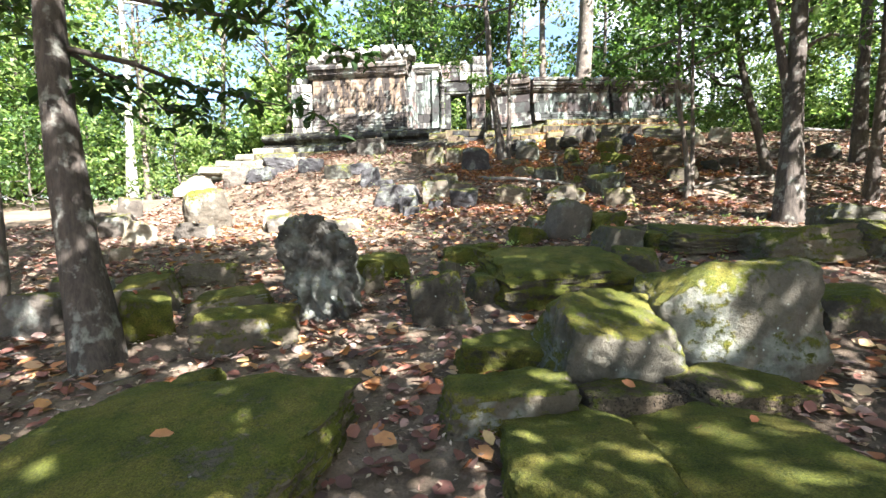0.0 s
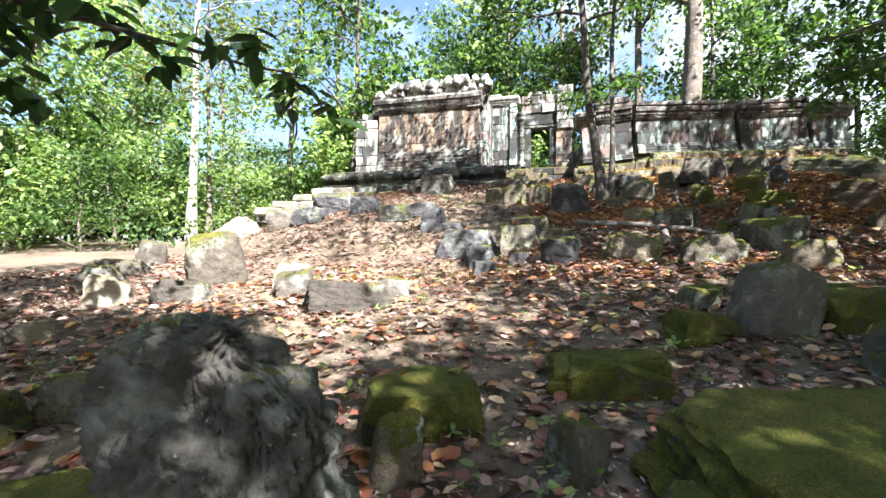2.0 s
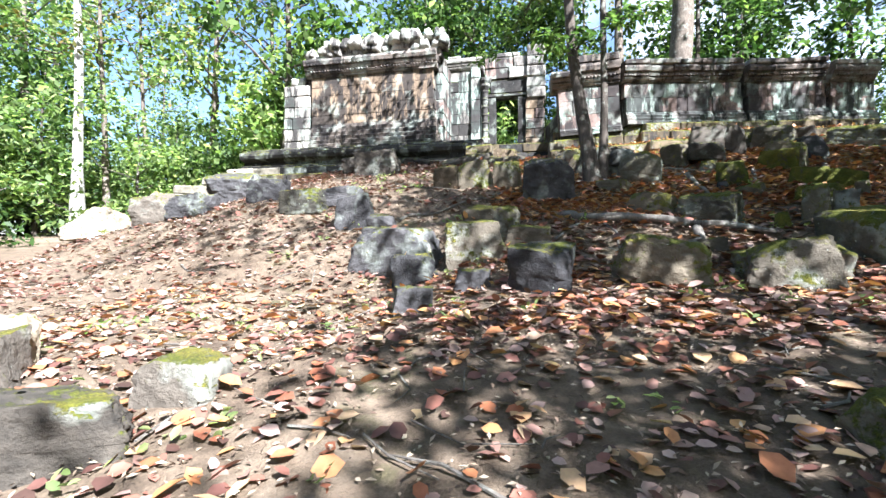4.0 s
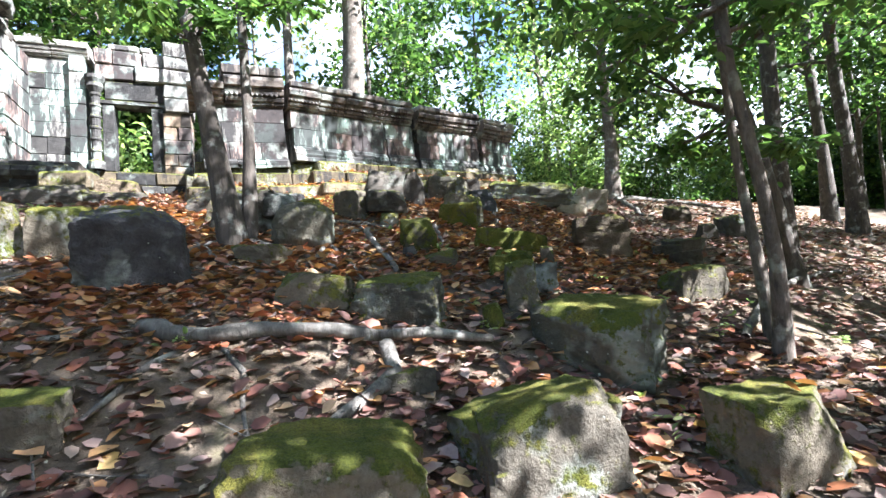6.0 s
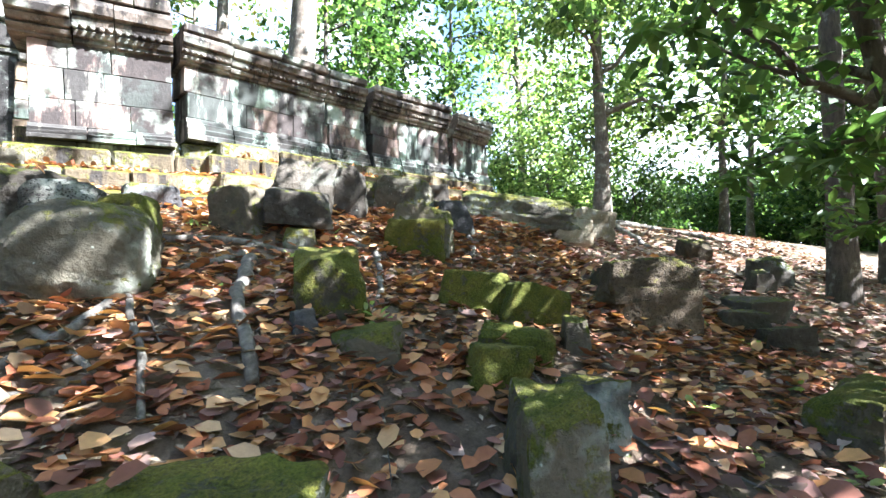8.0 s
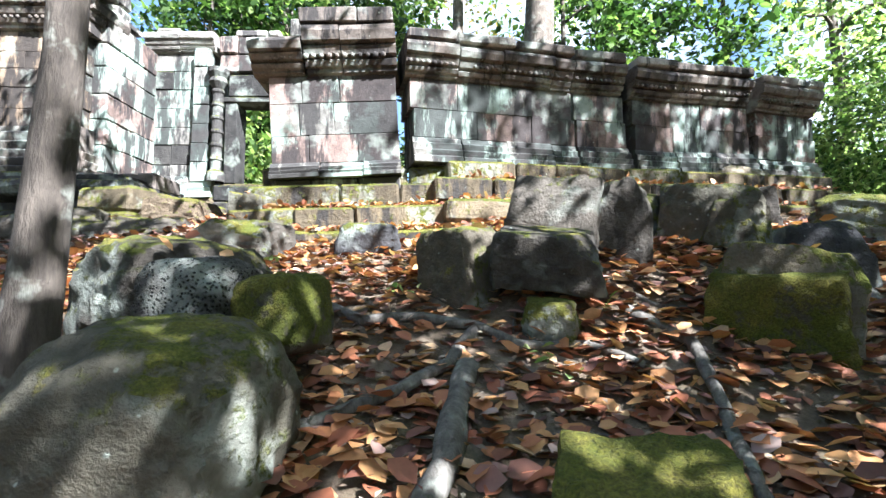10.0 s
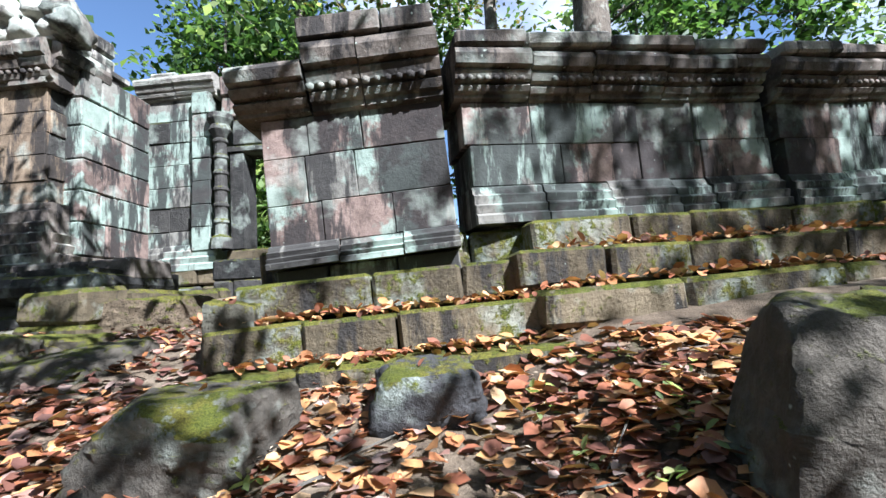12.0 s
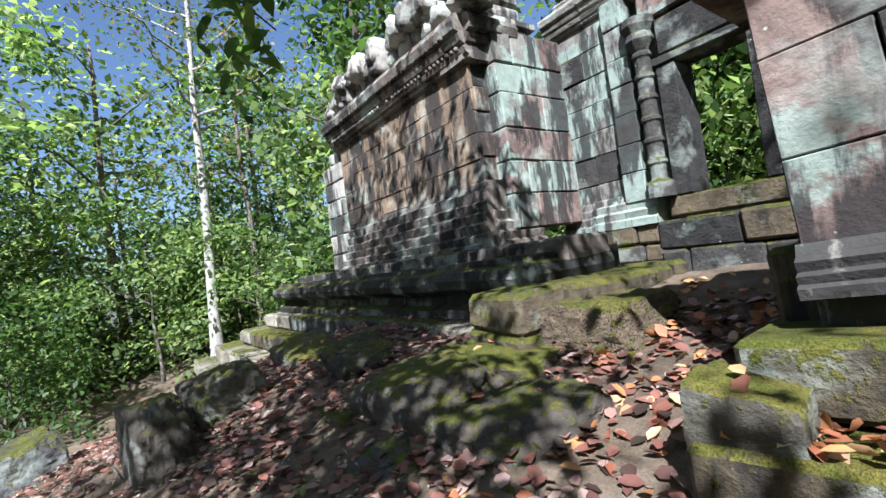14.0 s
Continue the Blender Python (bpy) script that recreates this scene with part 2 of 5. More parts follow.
def leaf_mat(name, stops, translucent=0.35, rough=0.5):
    mat, nt, bsdf = node_mat(name, rough)
    g = nt.nodes.new("ShaderNodeNewGeometry")
    info = nt.nodes.new("ShaderNodeObjectInfo")
    fac = calc(nt, "ADD", calc(nt, "MULTIPLY", g.outputs["Random Per Island"], 0.8), calc(nt, "MULTIPLY", info.outputs["Random"], 0.2))
    col = ramp(nt, fac, stops)
    col = mix(nt, 0.35, col, ramp(nt, tex_noise(nt, 30.0, 3, 0.6, g.outputs["Position"]), ((0.3, 0.4), (0.7, 1.0))), "MULTIPLY")
    nt.links.new(col, bsdf.inputs["Base Color"])
    if translucent:
        tr = nt.nodes.new("ShaderNodeBsdfTranslucent")
        nt.links.new(mix(nt, 1.0, col, (1.3, 1.45, 0.8), "MULTIPLY"), tr.inputs["Color"])
        ms = nt.nodes.new("ShaderNodeMixShader")
        ms.inputs[0].default_value = translucent
        nt.links.new(bsdf.outputs[0], ms.inputs[1])
        nt.links.new(tr.outputs[0], ms.inputs[2])
        nt.links.new(ms.outputs[0], nt.nodes["Material Output"].inputs["Surface"])
    return mat


def bark_mat(name, dark, light):
    mat, nt, bsdf = node_mat(name, 0.95)
    pos = world_pos(nt)
    st = nt.nodes.new("ShaderNodeMapping")
    st.inputs["Scale"].default_value = (1, 1, 0.25)
    nt.links.new(pos, st.inputs["Vector"])
    a, b = tex_noise(nt, 24.0, 6, 0.7, st.outputs["Vector"]), tex_noise(nt, 3.0, 4, 0.6, pos)
    col = ramp(nt, calc(nt, "ADD", calc(nt, "MULTIPLY", a, 0.6), calc(nt, "MULTIPLY", b, 0.4)), ((0.35, dark), (0.65, light)))
    f = ramp(nt, tex_noise(nt, 5.5, 4, 0.6, pos), ((0.56, 0.0), (0.66, 1.0)))
    col = mix(nt, calc(nt, "MULTIPLY", f, 0.5), col, (0.33, 0.34, 0.28))
    nt.links.new(col, bsdf.inputs["Base Color"])
    bump(nt, bsdf, a, 0.9, 0.03)
    return mat


M_EARTH = earth_mat()
M_LITTER = leaf_mat("fallen leaves", ((0.05, (0.04, 0.025, 0.018)), (0.28, (0.14, 0.065, 0.05)), (0.48, (0.26, 0.105, 0.07)), (0.66, (0.31, 0.19, 0.15)), (0.84, (0.42, 0.30, 0.25)), (0.96, (0.46, 0.26, 0.04))), 0.12, 0.6)
M_SCRAP = leaf_mat("leaf scraps", ((0.05, (0.05, 0.035, 0.025)), (0.35, (0.17, 0.11, 0.075)), (0.6, (0.33, 0.25, 0.17)), (0.9, (0.46, 0.38, 0.27)), (0.97, (0.08, 0.12, 0.03))), 0.0, 0.8)
M_LITTER_RED = leaf_mat("fallen orange leaves", ((0.05, (0.14, 0.06, 0.04)), (0.3, (0.31, 0.11, 0.055)), (0.5, (0.45, 0.20, 0.08)), (0.68, (0.52, 0.28, 0.11)), (0.85, (0.58, 0.40, 0.24)), (0.94, (0.55, 0.36, 0.05))), 0.15, 0.55)
M_LEAF = leaf_mat("green leaves", ((0.05, (0.035, 0.065, 0.022)), (0.5, (0.085, 0.145, 0.045)), (0.95, (0.19, 0.25, 0.075))), 0.55)
M_LEAF_DARK = leaf_mat("dark green leaves", ((0.05, (0.016, 0.036, 0.012)), (0.5, (0.035, 0.072, 0.02)), (0.95, (0.075, 0.13, 0.03))), 0.4)
# leaf green lightened to carry the sun and haze of far foliage
M_LEAF_LIGHTENED = leaf_mat("green leaves lightened for sun and haze", ((0.05, (0.12, 0.18, 0.065)), (0.5, (0.27, 0.35, 0.14)), (0.95, (0.45, 0.48, 0.22))), 0.6)
M_LEAF_DRY = leaf_mat("yellowing leaves", ((0.05, (0.06, 0.07, 0.02)), (0.5, (0.15, 0.14, 0.04)), (0.95, (0.27, 0.18, 0.06))), 0.4)
M_BARK = bark_mat("grey brown bark", (0.045, 0.036, 0.028), (0.19, 0.155, 0.12))
M_BARK_PALE = bark_mat("pale bark", (0.16, 0.15, 0.13), (0.46, 0.44, 0.39))
M_BARK_DARK = bark_mat("dark bark", (0.03, 0.025, 0.02), (0.11, 0.09, 0.07))
M_ROOT = bark_mat("root bark", (0.05, 0.042, 0.033), (0.2, 0.18, 0.15))


# ---- ground ----
def build_ground():
    n, half = 260, 70.0
    s = np.linspace(-1, 1, n + 1)
    c = half * np.sign(s) * np.abs(s) ** 2.1
    xs, ys = 2.5 + c, 10.0 + c
    verts = [(x, y, ground_z(x, y)) for y in ys for x in xs]
    k = n + 1
    faces = [(j * k + i, j * k + i + 1, (j + 1) * k + i + 1, (j + 1) * k + i) for j in range(n) for i in range(n)]
    me = bpy.data.meshes.new("ground")
    me.from_pydata(verts, [], faces)
    me.polygons.foreach_set("use_smooth", [True] * len(faces))
    me.materials.append(M_EARTH)
    tagged(new("ground", me), "sloping bare brown earth strewn with dry leaves", "ground", kind="structure")


build_ground()


# ---- masonry ----
RND = random.Random(7)


def block_bm(w, d, h, bev=0.012, rough=0.006):
    """One dressed stone about its own base centre, with worn edges."""
    bm = bmesh.new()
    add_box(bm, -w / 2, w / 2, -d / 2, d / 2, 0, h)
    for v in bm.verts:
        v.co += Vector((RND.uniform(-1, 1), RND.uniform(-1, 1), RND.uniform(-1, 1))) * rough
    bmesh.ops.bevel(bm, geom=list(bm.edges), offset=min(bev, w / 4, h / 4), segments=1, affect="EDGES")
    return bm


def put_block(parent, m, x0, x1, y0, y1, z0, z1, mat, name="block", bev=0.012, rough=0.006, twist=0.4):
    ob = part(name, block_bm(x1 - x0, y1 - y0, z1 - z0, bev, rough), mat, parent)
    ob.matrix_local = m @ pose((x0 + x1) / 2, (y0 + y1) / 2, z0, RND.uniform(-twist, twist), RND.uniform(-twist, twist), RND.uniform(-twist, twist))
    return ob


def courses(parent, m, x0, x1, y0, y1, z0, z1, rows, size, mats, gap=0.006, jut=0.012, shear=0.0, **kw):
    """Courses of stones of uneven length between x0 and x1, each a part of parent."""
    zs = [z0 + (z1 - z0) * i / rows for i in range(rows + 1)]
    for i in range(1, rows):
        zs[i] += RND.uniform(-0.025, 0.025)
    for i in range(rows):
        x = x0
        while x < x1 - 0.02:
            w = size * RND.uniform(0.65, 1.4)
            if i % 2 and x == x0:
                w *= 0.6
            e = x1 if x1 - (x + w) < size * 0.4 else x + w
            off = -RND.uniform(0, jut)
            s = -shear * (zs[i] - z0)
            put_block(parent, m, x + gap + s, e - gap + s, y0 + off, y1, zs[i] + gap * 0.6, zs[i + 1] - gap * 0.6, RND.choice(mats), **kw)
            x = e


def profile_bm(w, prof, depth):
    """A length of moulding: the outline prof, rows of (outward, height), carried over w metres, with a flat back."""
    bm = bmesh.new()
    rings = []
    for x in (-w / 2, w / 2):
        ring = [bm.verts.new((x, -o, z)) for o, z in prof]
        ring += [bm.verts.new((x, depth, prof[-1][1])), bm.verts.new((x, depth, prof[0][1]))]
        rings.append(ring)
    n = len(rings[0])
    for i in range(n):
        j = (i + 1) % n
        bm.faces.new([rings[0][i], rings[0][j], rings[1][j], rings[1][i]])
    bm.faces.new(rings[0][::-1])
    bm.faces.new(rings[1])
    bmesh.ops.recalc_face_normals(bm, faces=bm.faces)
    for v in bm.verts:
        v.co += Vector((0, RND.uniform(-1, 1), RND.uniform(-1, 1))) * 0.006
    return bm


def moulding(parent, m, x0, x1, y, z, prof, depth, size, mat, name, shear=0.0, base=None):
    x = x0
    while x < x1 - 0.02:
        e = x + size * RND.uniform(0.7, 1.3)
        if x1 - e < size * 0.4:
            e = x1
        ob = part(name, profile_bm(e - x - 0.014, prof, depth), mat, parent)
        ob.matrix_local = m @ pose((x + e) / 2 - shear * (z - (base if base is not None else z)), y + RND.uniform(-0.012, 0.012), z + RND.uniform(-0.012, 0.012), 0, RND.uniform(-0.6, 0.6), RND.uniform(-0.5, 0.5))
        x = e


def beads(parent, m, x0, x1, y, z, r, step, mat, name="bead_row"):
    """A carved row of buds along a moulding, one strip of stone."""
    bm = bmesh.new()
    k = int((x1 - x0) / step)
    for i in range(k):
        if RND.random() < 0.12:
            continue
        c = x0 + (i + 0.5) * step
        bmesh.ops.create_icosphere(bm, subdivisions=1, radius=r * RND.uniform(0.8, 1.1), matrix=m @ Matrix.Translation((c, y, z)) @ Matrix.Diagonal((step / r * 0.42, 0.7, 1.0, 1)))
    return part(name, bm, mat, parent, smooth_shade=True)


CORNICE = ((0.0, 0.0), (0.05, 0.02), (0.05, 0.07), (0.1, 0.09), (0.13, 0.15), (0.09, 0.19), (0.16, 0.22), (0.2, 0.31), (0.17, 0.34), (0.25, 0.37), (0.28, 0.48), (0.25, 0.56), (0.18, 0.6))
BAY_BASE = ((0.32, 0.0), (0.32, 0.13), (0.25, 0.16), (0.28, 0.26), (0.18, 0.3), (0.21, 0.42), (0.12, 0.46), (0.15, 0.58), (0.08, 0.62), (0.11, 0.74), (0.04, 0.78), (0.06, 0.92), (0.0, 0.96), (0.0, 1.05))
PLINTH = ((0.16, 0.0), (0.16, 0.08), (0.12, 0.1), (0.14, 0.17), (0.09, 0.2), (0.1, 0.27), (0.05, 0.3), (0.03, 0.36), (0.0, 0.38))


def empty(name, label, category, group="", kind=""):
    return tagged(new(name), label, category, group, kind)


# leaning end of the long wall, beside the doorway
wall_e = empty("wall_leaning", "leaning weathered sandstone wall end with carved cornice, split from the next", "temple wall", kind="structure")
ME = pose(3.17, 19.45, 6.0, 1.5, -3.6, 1.5)
courses(wall_e, ME, -0.84, 0.84, 0.02, 0.75, -0.2, -0.01, 1, 0.55, [M_WALL_GREEN], gap=0.008)
courses(wall_e, ME, -0.86, 0.86, 0.0, 0.75, 0.0, 0.16, 1, 0.62, [M_WALL], gap=0.008)
moulding(wall_e, ME, -0.86, 0.86, 0.02, 0.0, tuple((o * 0.8, z * 0.55) for o, z in PLINTH), 0.6, 0.5, M_WALL_GREEN, "base_moulding")
courses(wall_e, ME, -0.84, 0.84, 0.03, 0.72, 0.2, 1.38, 3, 0.6, [M_WALL, M_WALL, M_WALL_GREEN], jut=0.018, gap=0.003, bev=0.006, rough=0.004)
moulding(wall_e, ME, -1.02, -0.34, 0.0, 1.38, tuple((o, z * 0.72) for o, z in CORNICE), 0.7, 0.7, M_CORNICE, "cornice_stone")
moulding(wall_e, ME, -0.33, 0.88, 0.0, 1.38, CORNICE, 0.7, 0.5, M_CORNICE, "cornice_stone")
courses(wall_e, ME, -0.36, 0.86, -0.22, 0.7, 1.97, 2.17, 1, 0.55, [M_CORNICE], jut=0.03)
beads(wall_e, ME, -0.95, 0.85, -0.15, 1.57, 0.045, 0.1, M_CORNICE)

# long wall
wall_w = empty("wall_long", "long weathered sandstone wall with cracked stones and moulded cornice", "temple wall", kind="structure")
MW = pose(4.16, 19.62, 6.26, 1.0, -1.2, 13)
LW = 7.5
for i, (x0, x1, dy, dz, ry, rz) in enumerate(((0.0, 2.55, 0.0, 0.0, 0.0, 0.0), (2.61, 3.55, 0.05, 0.02, -1.5, 1.2), (3.6, 4.35, 0.0, 0.0, 1.0, -1.5), (4.42, 6.1, 0.06, 0.03, -1.6, 0.8), (6.15, 7.5, 0.02, 0.0, 1.2, -0.8))):
    # the wall has split into leaning lengths
    MV = MW @ pose(x0, dy, dz, 0, ry, rz)
    n = x1 - x0
    moulding(wall_w, MV, 0.0, n, 0.03, 0.0, PLINTH, 0.6, 0.75, M_WALL_GREEN, "base_moulding")
    courses(wall_w, MV, 0.03, n, 0.05, 0.75, 0.38, 1.2, 2, 0.9, [M_WALL, M_WALL, M_WALL, M_WALL_GREEN], jut=0.02, shear=0.12, gap=0.003, bev=0.006, rough=0.004)
    moulding(wall_w, MV, 0.0, n, 0.03, 1.2, tuple((o * 0.9, z * 0.75) for o, z in CORNICE), 0.75, 0.7, M_CORNICE, "cornice_stone", shear=0.12, base=0.38)
    courses(wall_w, MV, -0.08, n - 0.1, -0.2, 0.7, 1.65, 1.80, 1, 0.7, [M_CORNICE, M_CORNICE, M_ROOF], jut=0.05, twist=1.2, bev=0.025, rough=0.012)
    beads(wall_w, MV, -0.08, n - 0.1, -0.13, 1.37, 0.035, 0.085, M_CORNICE)

# laterite courses under the wall
steps = empty("laterite_steps", "stepped laterite courses with moss and fallen leaves on their treads", "steps", kind="structure")
MS = pose(2.15, 19.06, 4.83, 0, -2.4, 1.5)
courses(steps, MS, 0.0, 2.6, 0.12, 0.75, 0.66, 0.98, 1, 0.9, [M_STEP], bev=0.03, rough=0.015, jut=0.03)
courses(steps, MS, -0.12, 2.5, -0.2, 0.5, 0.32, 0.64, 1, 0.85, [M_STEP], bev=0.03, rough=0.015, jut=0.05)
courses(steps, MS, -0.05, 2.9, -0.5, 0.2, 0.0, 0.32, 1, 1.0, [M_STEP], bev=0.035, rough=0.02, jut=0.06)
MS2 = pose(4.72, 19.12, 5.28, 0, -1.2, 11)
courses(steps, MS2, 0.0, 6.6, 0.30, 0.9, 0.66, 0.96, 1, 0.85, [M_STEP], bev=0.03, rough=0.015, jut=0.03)
courses(steps, MS2, -0.25, 6.6, 0.0, 0.7, 0.36, 0.66, 1, 0.9, [M_STEP], bev=0.03, rough=0.018, jut=0.05)
courses(steps, MS2, -0.2, 5.6, -0.34, 0.4, 0.04, 0.36, 1, 1.05, [M_STEP], bev=0.04, rough=0.02, jut=0.06)

courses(steps, MS, 0.05, 2.7, 0.55, 1.2, 0.0, 1.3, 3, 0.7, [M_STEP], bev=0.03, rough=0.015)
courses(steps, MS2, -0.2, 6.9, 0.72, 1.3, 0.0, 1.02, 2, 0.8, [M_STEP], bev=0.03, rough=0.015)

# side building: plinth, brown panel, cornice, lotus roof
bay = empty("side_chamber", "ochre sandstone temple chamber with moulded cornice and ruined roof", "temple building", kind="structure")
MB = pose(-1.9, 21.7, 0.36, 0, 0, -1.5)
LB = 4.7
courses(bay, MB, -LB, 0.0, 0.02, 1.6, 7.0, 8.75, 5, 0.66, [M_BAY], jut=0.025, gap=0.003, bev=0.007)
courses(bay, MB @ pose(0, 0, 0, 0, 0, 90), 0.05, 0.8, 0.0, 0.4, 7.0, 8.75, 5, 0.5, [M_BAY, M_LEDGE], jut=0.03)
moulding(bay, MB, -LB, 0.12, 0.0, 5.95, BAY_BASE, 0.7, 0.8, M_CORNICE, "base_moulding")
moulding(bay, MB @ pose(0, 0, 0, 0, 0, 90), 0.0, 0.85, 0.0, 5.95, BAY_BASE, 0.5, 0.8, M_CORNICE, "base_moulding")
moulding(bay, MB, -LB - 0.2, 0.16, 0.0, 8.75, tuple((o * 1.15, z * 1.05) for o, z in CORNICE), 1.2, 0.9, M_CORNICE, "cornice_stone")
moulding(bay, MB @ pose(0, 0, 0, 0, 0, 90), -0.12, 0.85, 0.0, 8.75, tuple((o * 1.15, z * 1.05) for o, z in CORNICE), 0.5, 0.8, M_CORNICE, "cornice_stone")
beads(bay, MB, -LB - 0.2, 0.12, -0.16, 8.93, 0.05, 0.11, M_CORNICE)
beads(bay, MB, -LB - 0.2, 0.12, -0.27, 9.15, 0.06, 0.13, M_CORNICE)
courses(bay, MB, -LB, 0.2, -0.12, 1.4, 9.39, 9.5, 1, 0.9, [M_ROOF], jut=0.03)


def roof_knob(x, z, s):
    """A worn lotus-petal stone of the ruined roof."""
    bm = bmesh.new()
    bmesh.ops.create_cube(bm, size=2)
    bmesh.ops.subdivide_edges(bm, edges=bm.edges, cuts=3, use_grid_fill=True)
    for v in bm.verts:
        v.co /= (abs(v.co.x) ** 5 + abs(v.co.y) ** 5 + abs(v.co.z) ** 5) ** 0.2
        v.co *= 1 + 0.3 * noise.noise(v.co * 1.4 + Vector((x * 3, z, 0)))
        v.co.x *= 1 - 0.22 * v.co.z
        v.co = Vector((v.co.x * 0.19 * s, v.co.y * 0.32 * s, v.co.z * 0.2 * s))
    ob = part("roof_stone", bm, M_ROOF, bay, smooth_shade=True)
    ob.matrix_local = MB @ pose(x + RND.uniform(-0.06, 0.06), RND.uniform(-0.05, 0.12), z + RND.uniform(-0.05, 0.05), RND.uniform(-20, 5), RND.uniform(-10, 10), RND.uniform(-15, 15))


for i in range(15):
    roof_knob(-LB + 0.1 + i * 0.36, 9.58, RND.uniform(0.75, 0.95))
for i in range(12):
    roof_knob(-LB + 0.7 + i * 0.38, 9.8 + 0.012 * i, RND.uniform(0.85, 1.2))
courses(bay, MB, -2.7, 0.1, 0.35, 1.2, 9.5, 10.05, 2, 0.55, [M_ROOF], bev=0.05, rough=0.04, jut=0.1, twist=5)
courses(bay, MB, -LB + 0.4, -2.7, 0.35, 1.2, 9.5, 9.85, 1, 0.5, [M_ROOF], bev=0.05, rough=0.04, jut=0.1, twist=5)

# ruined corner tower at the far end of the chamber
tower = empty("corner_pier", "pale lichen-covered broken sandstone corner pier", "temple building", kind="structure")
courses(tower, pose(-6.75, 21.75, 0.2), -1.0, 0.06, 0.1, 1.2, 6.2, 8.7, 6, 0.5, [M_ROOF, M_WALL_GREEN], bev=0.03, rough=0.02)
courses(tower, pose(-6.75, 21.75, 0.2), -0.8, -0.1, 0.2, 1.0, 8.7, 9.05, 1, 0.4, [M_ROOF], bev=0.06, rough=0.04)

# doorway: pilaster, carved jambs, lintel, pediment
door = empty("doorway", "dark temple doorway with carved pilaster and stone lintel", "doorway", kind="structure")
MD = pose(0.0, 23.45, 0, 0, 0, -2)
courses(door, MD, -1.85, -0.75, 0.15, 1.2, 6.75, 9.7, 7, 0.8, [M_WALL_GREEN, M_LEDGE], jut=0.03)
courses(door, MD, -0.78, -0.42, 0.0, 1.1, 6.75, 9.75, 7, 0.5, [M_WALL_GREEN], jut=0.03)
moulding(door, MD, -1.95, -0.3, 0.12, 6.4, tuple((o * 1.2, z * 1.3) for o, z in PLINTH), 0.8, 0.6, M_WALL_GREEN, "base_moulding")
moulding(door, MD, -1.9, -0.35, 0.12, 9.7, tuple((o * 0.7, z * 0.7) for o, z in CORNICE), 0.8, 0.6, M_ROOF, "cornice_stone")
courses(door, MD, -1.75, -1.2, 0.2, 0.9, 10.1, 10.35, 1, 0.5, [M_ROOF], bev=0.04, rough=0.03, twist=4)


def colonnette(x):
    """A round carved shaft with rings, on a square foot, under a capital."""
    bm = bmesh.new()
    prof = [(0.19, 6.75), (0.19, 6.95), (0.12, 7.0)]
    z = 7.0
    while z < 8.7:
        prof += [(0.11, z + 0.02), (0.11, z + 0.2), (0.135, z + 0.23), (0.135, z + 0.27), (0.11, z + 0.3)]
        z += 0.3
    prof += [(0.14, 8.85), (0.2, 8.95), (0.17, 9.05), (0.23, 9.15), (0.23, 9.25)]
    rings = [[bm.verts.new((r * math.cos(a * math.tau / 12), r * math.sin(a * math.tau / 12), zz)) for a in range(12)] for r, zz in prof]
    for a, b in zip(rings, rings[1:]):
        for i in range(12):
            bm.faces.new([a[i], a[(i + 1) % 12], b[(i + 1) % 12], b[i]])
    bm.faces.new(rings[-1])
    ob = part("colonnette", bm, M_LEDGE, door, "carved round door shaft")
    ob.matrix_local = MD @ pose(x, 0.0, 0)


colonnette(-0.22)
# jambs and lintel share the ledge colour with the shade in it
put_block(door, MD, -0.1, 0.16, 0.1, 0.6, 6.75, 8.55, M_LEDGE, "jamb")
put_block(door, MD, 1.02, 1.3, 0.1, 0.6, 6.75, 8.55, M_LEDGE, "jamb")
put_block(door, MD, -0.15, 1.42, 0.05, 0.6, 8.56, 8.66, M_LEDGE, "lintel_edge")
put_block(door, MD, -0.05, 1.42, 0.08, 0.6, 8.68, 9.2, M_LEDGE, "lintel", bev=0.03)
put_block(door, MD, -0.2, 1.4, 0.1, 0.8, 6.45, 6.74, M_STEP, "sill", bev=0.03)
courses(door, MD, -0.25, 1.35, 0.05, 0.7, 9.22, 10.05, 2, 0.7, [M_WALL, M_ROOF], bev=0.03, rough=0.02, jut=0.06)
courses(door, MD, 0.05, 1.1, 0.1, 0.6, 10.05, 10.25, 1, 0.6, [M_ROOF], bev=0.05, rough=0.03, twist=2)
courses(door, MD, 1.3, 2.0, 0.0, 1.0, 6.5, 8.4, 5, 0.6, [M_BAY, M_WALL], jut=0.05, bev=0.02, twist=1.5)
courses(door, MD, 1.35, 2.05, -0.1, 0.8, 8.4, 10.35, 5, 0.7, [M_ROOF, M_WALL_GREEN], jut=0.05, bev=0.03, rough=0.02, twist=1.5)
courses(door, MD, -2.0, 0.45, 0.0, 0.9, 5.6, 6.42, 3, 0.8, [M_LEDGE, M_STEP], bev=0.03, rough=0.02, jut=0.08)
wall_in = empty("wall_linking", "rough sandstone return wall beside the doorway", "temple wall", kind="structure")
courses(wall_in, pose(2.05, 23.6, 0, 0, 0, -80), 0.0, 3.3, 0.0, 0.6, 5.6, 7.3, 4, 0.6, [M_WALL, M_LEDGE], jut=0.04, bev=0.02)
courses(wall_in, pose(-1.75, 22.0, 0, 0, 0, 88), 0.0, 1.5, -0.12, 0.4, 6.6, 9.6, 6, 0.5, [M_WALL_GREEN, M_WALL], jut=0.04, bev=0.02)

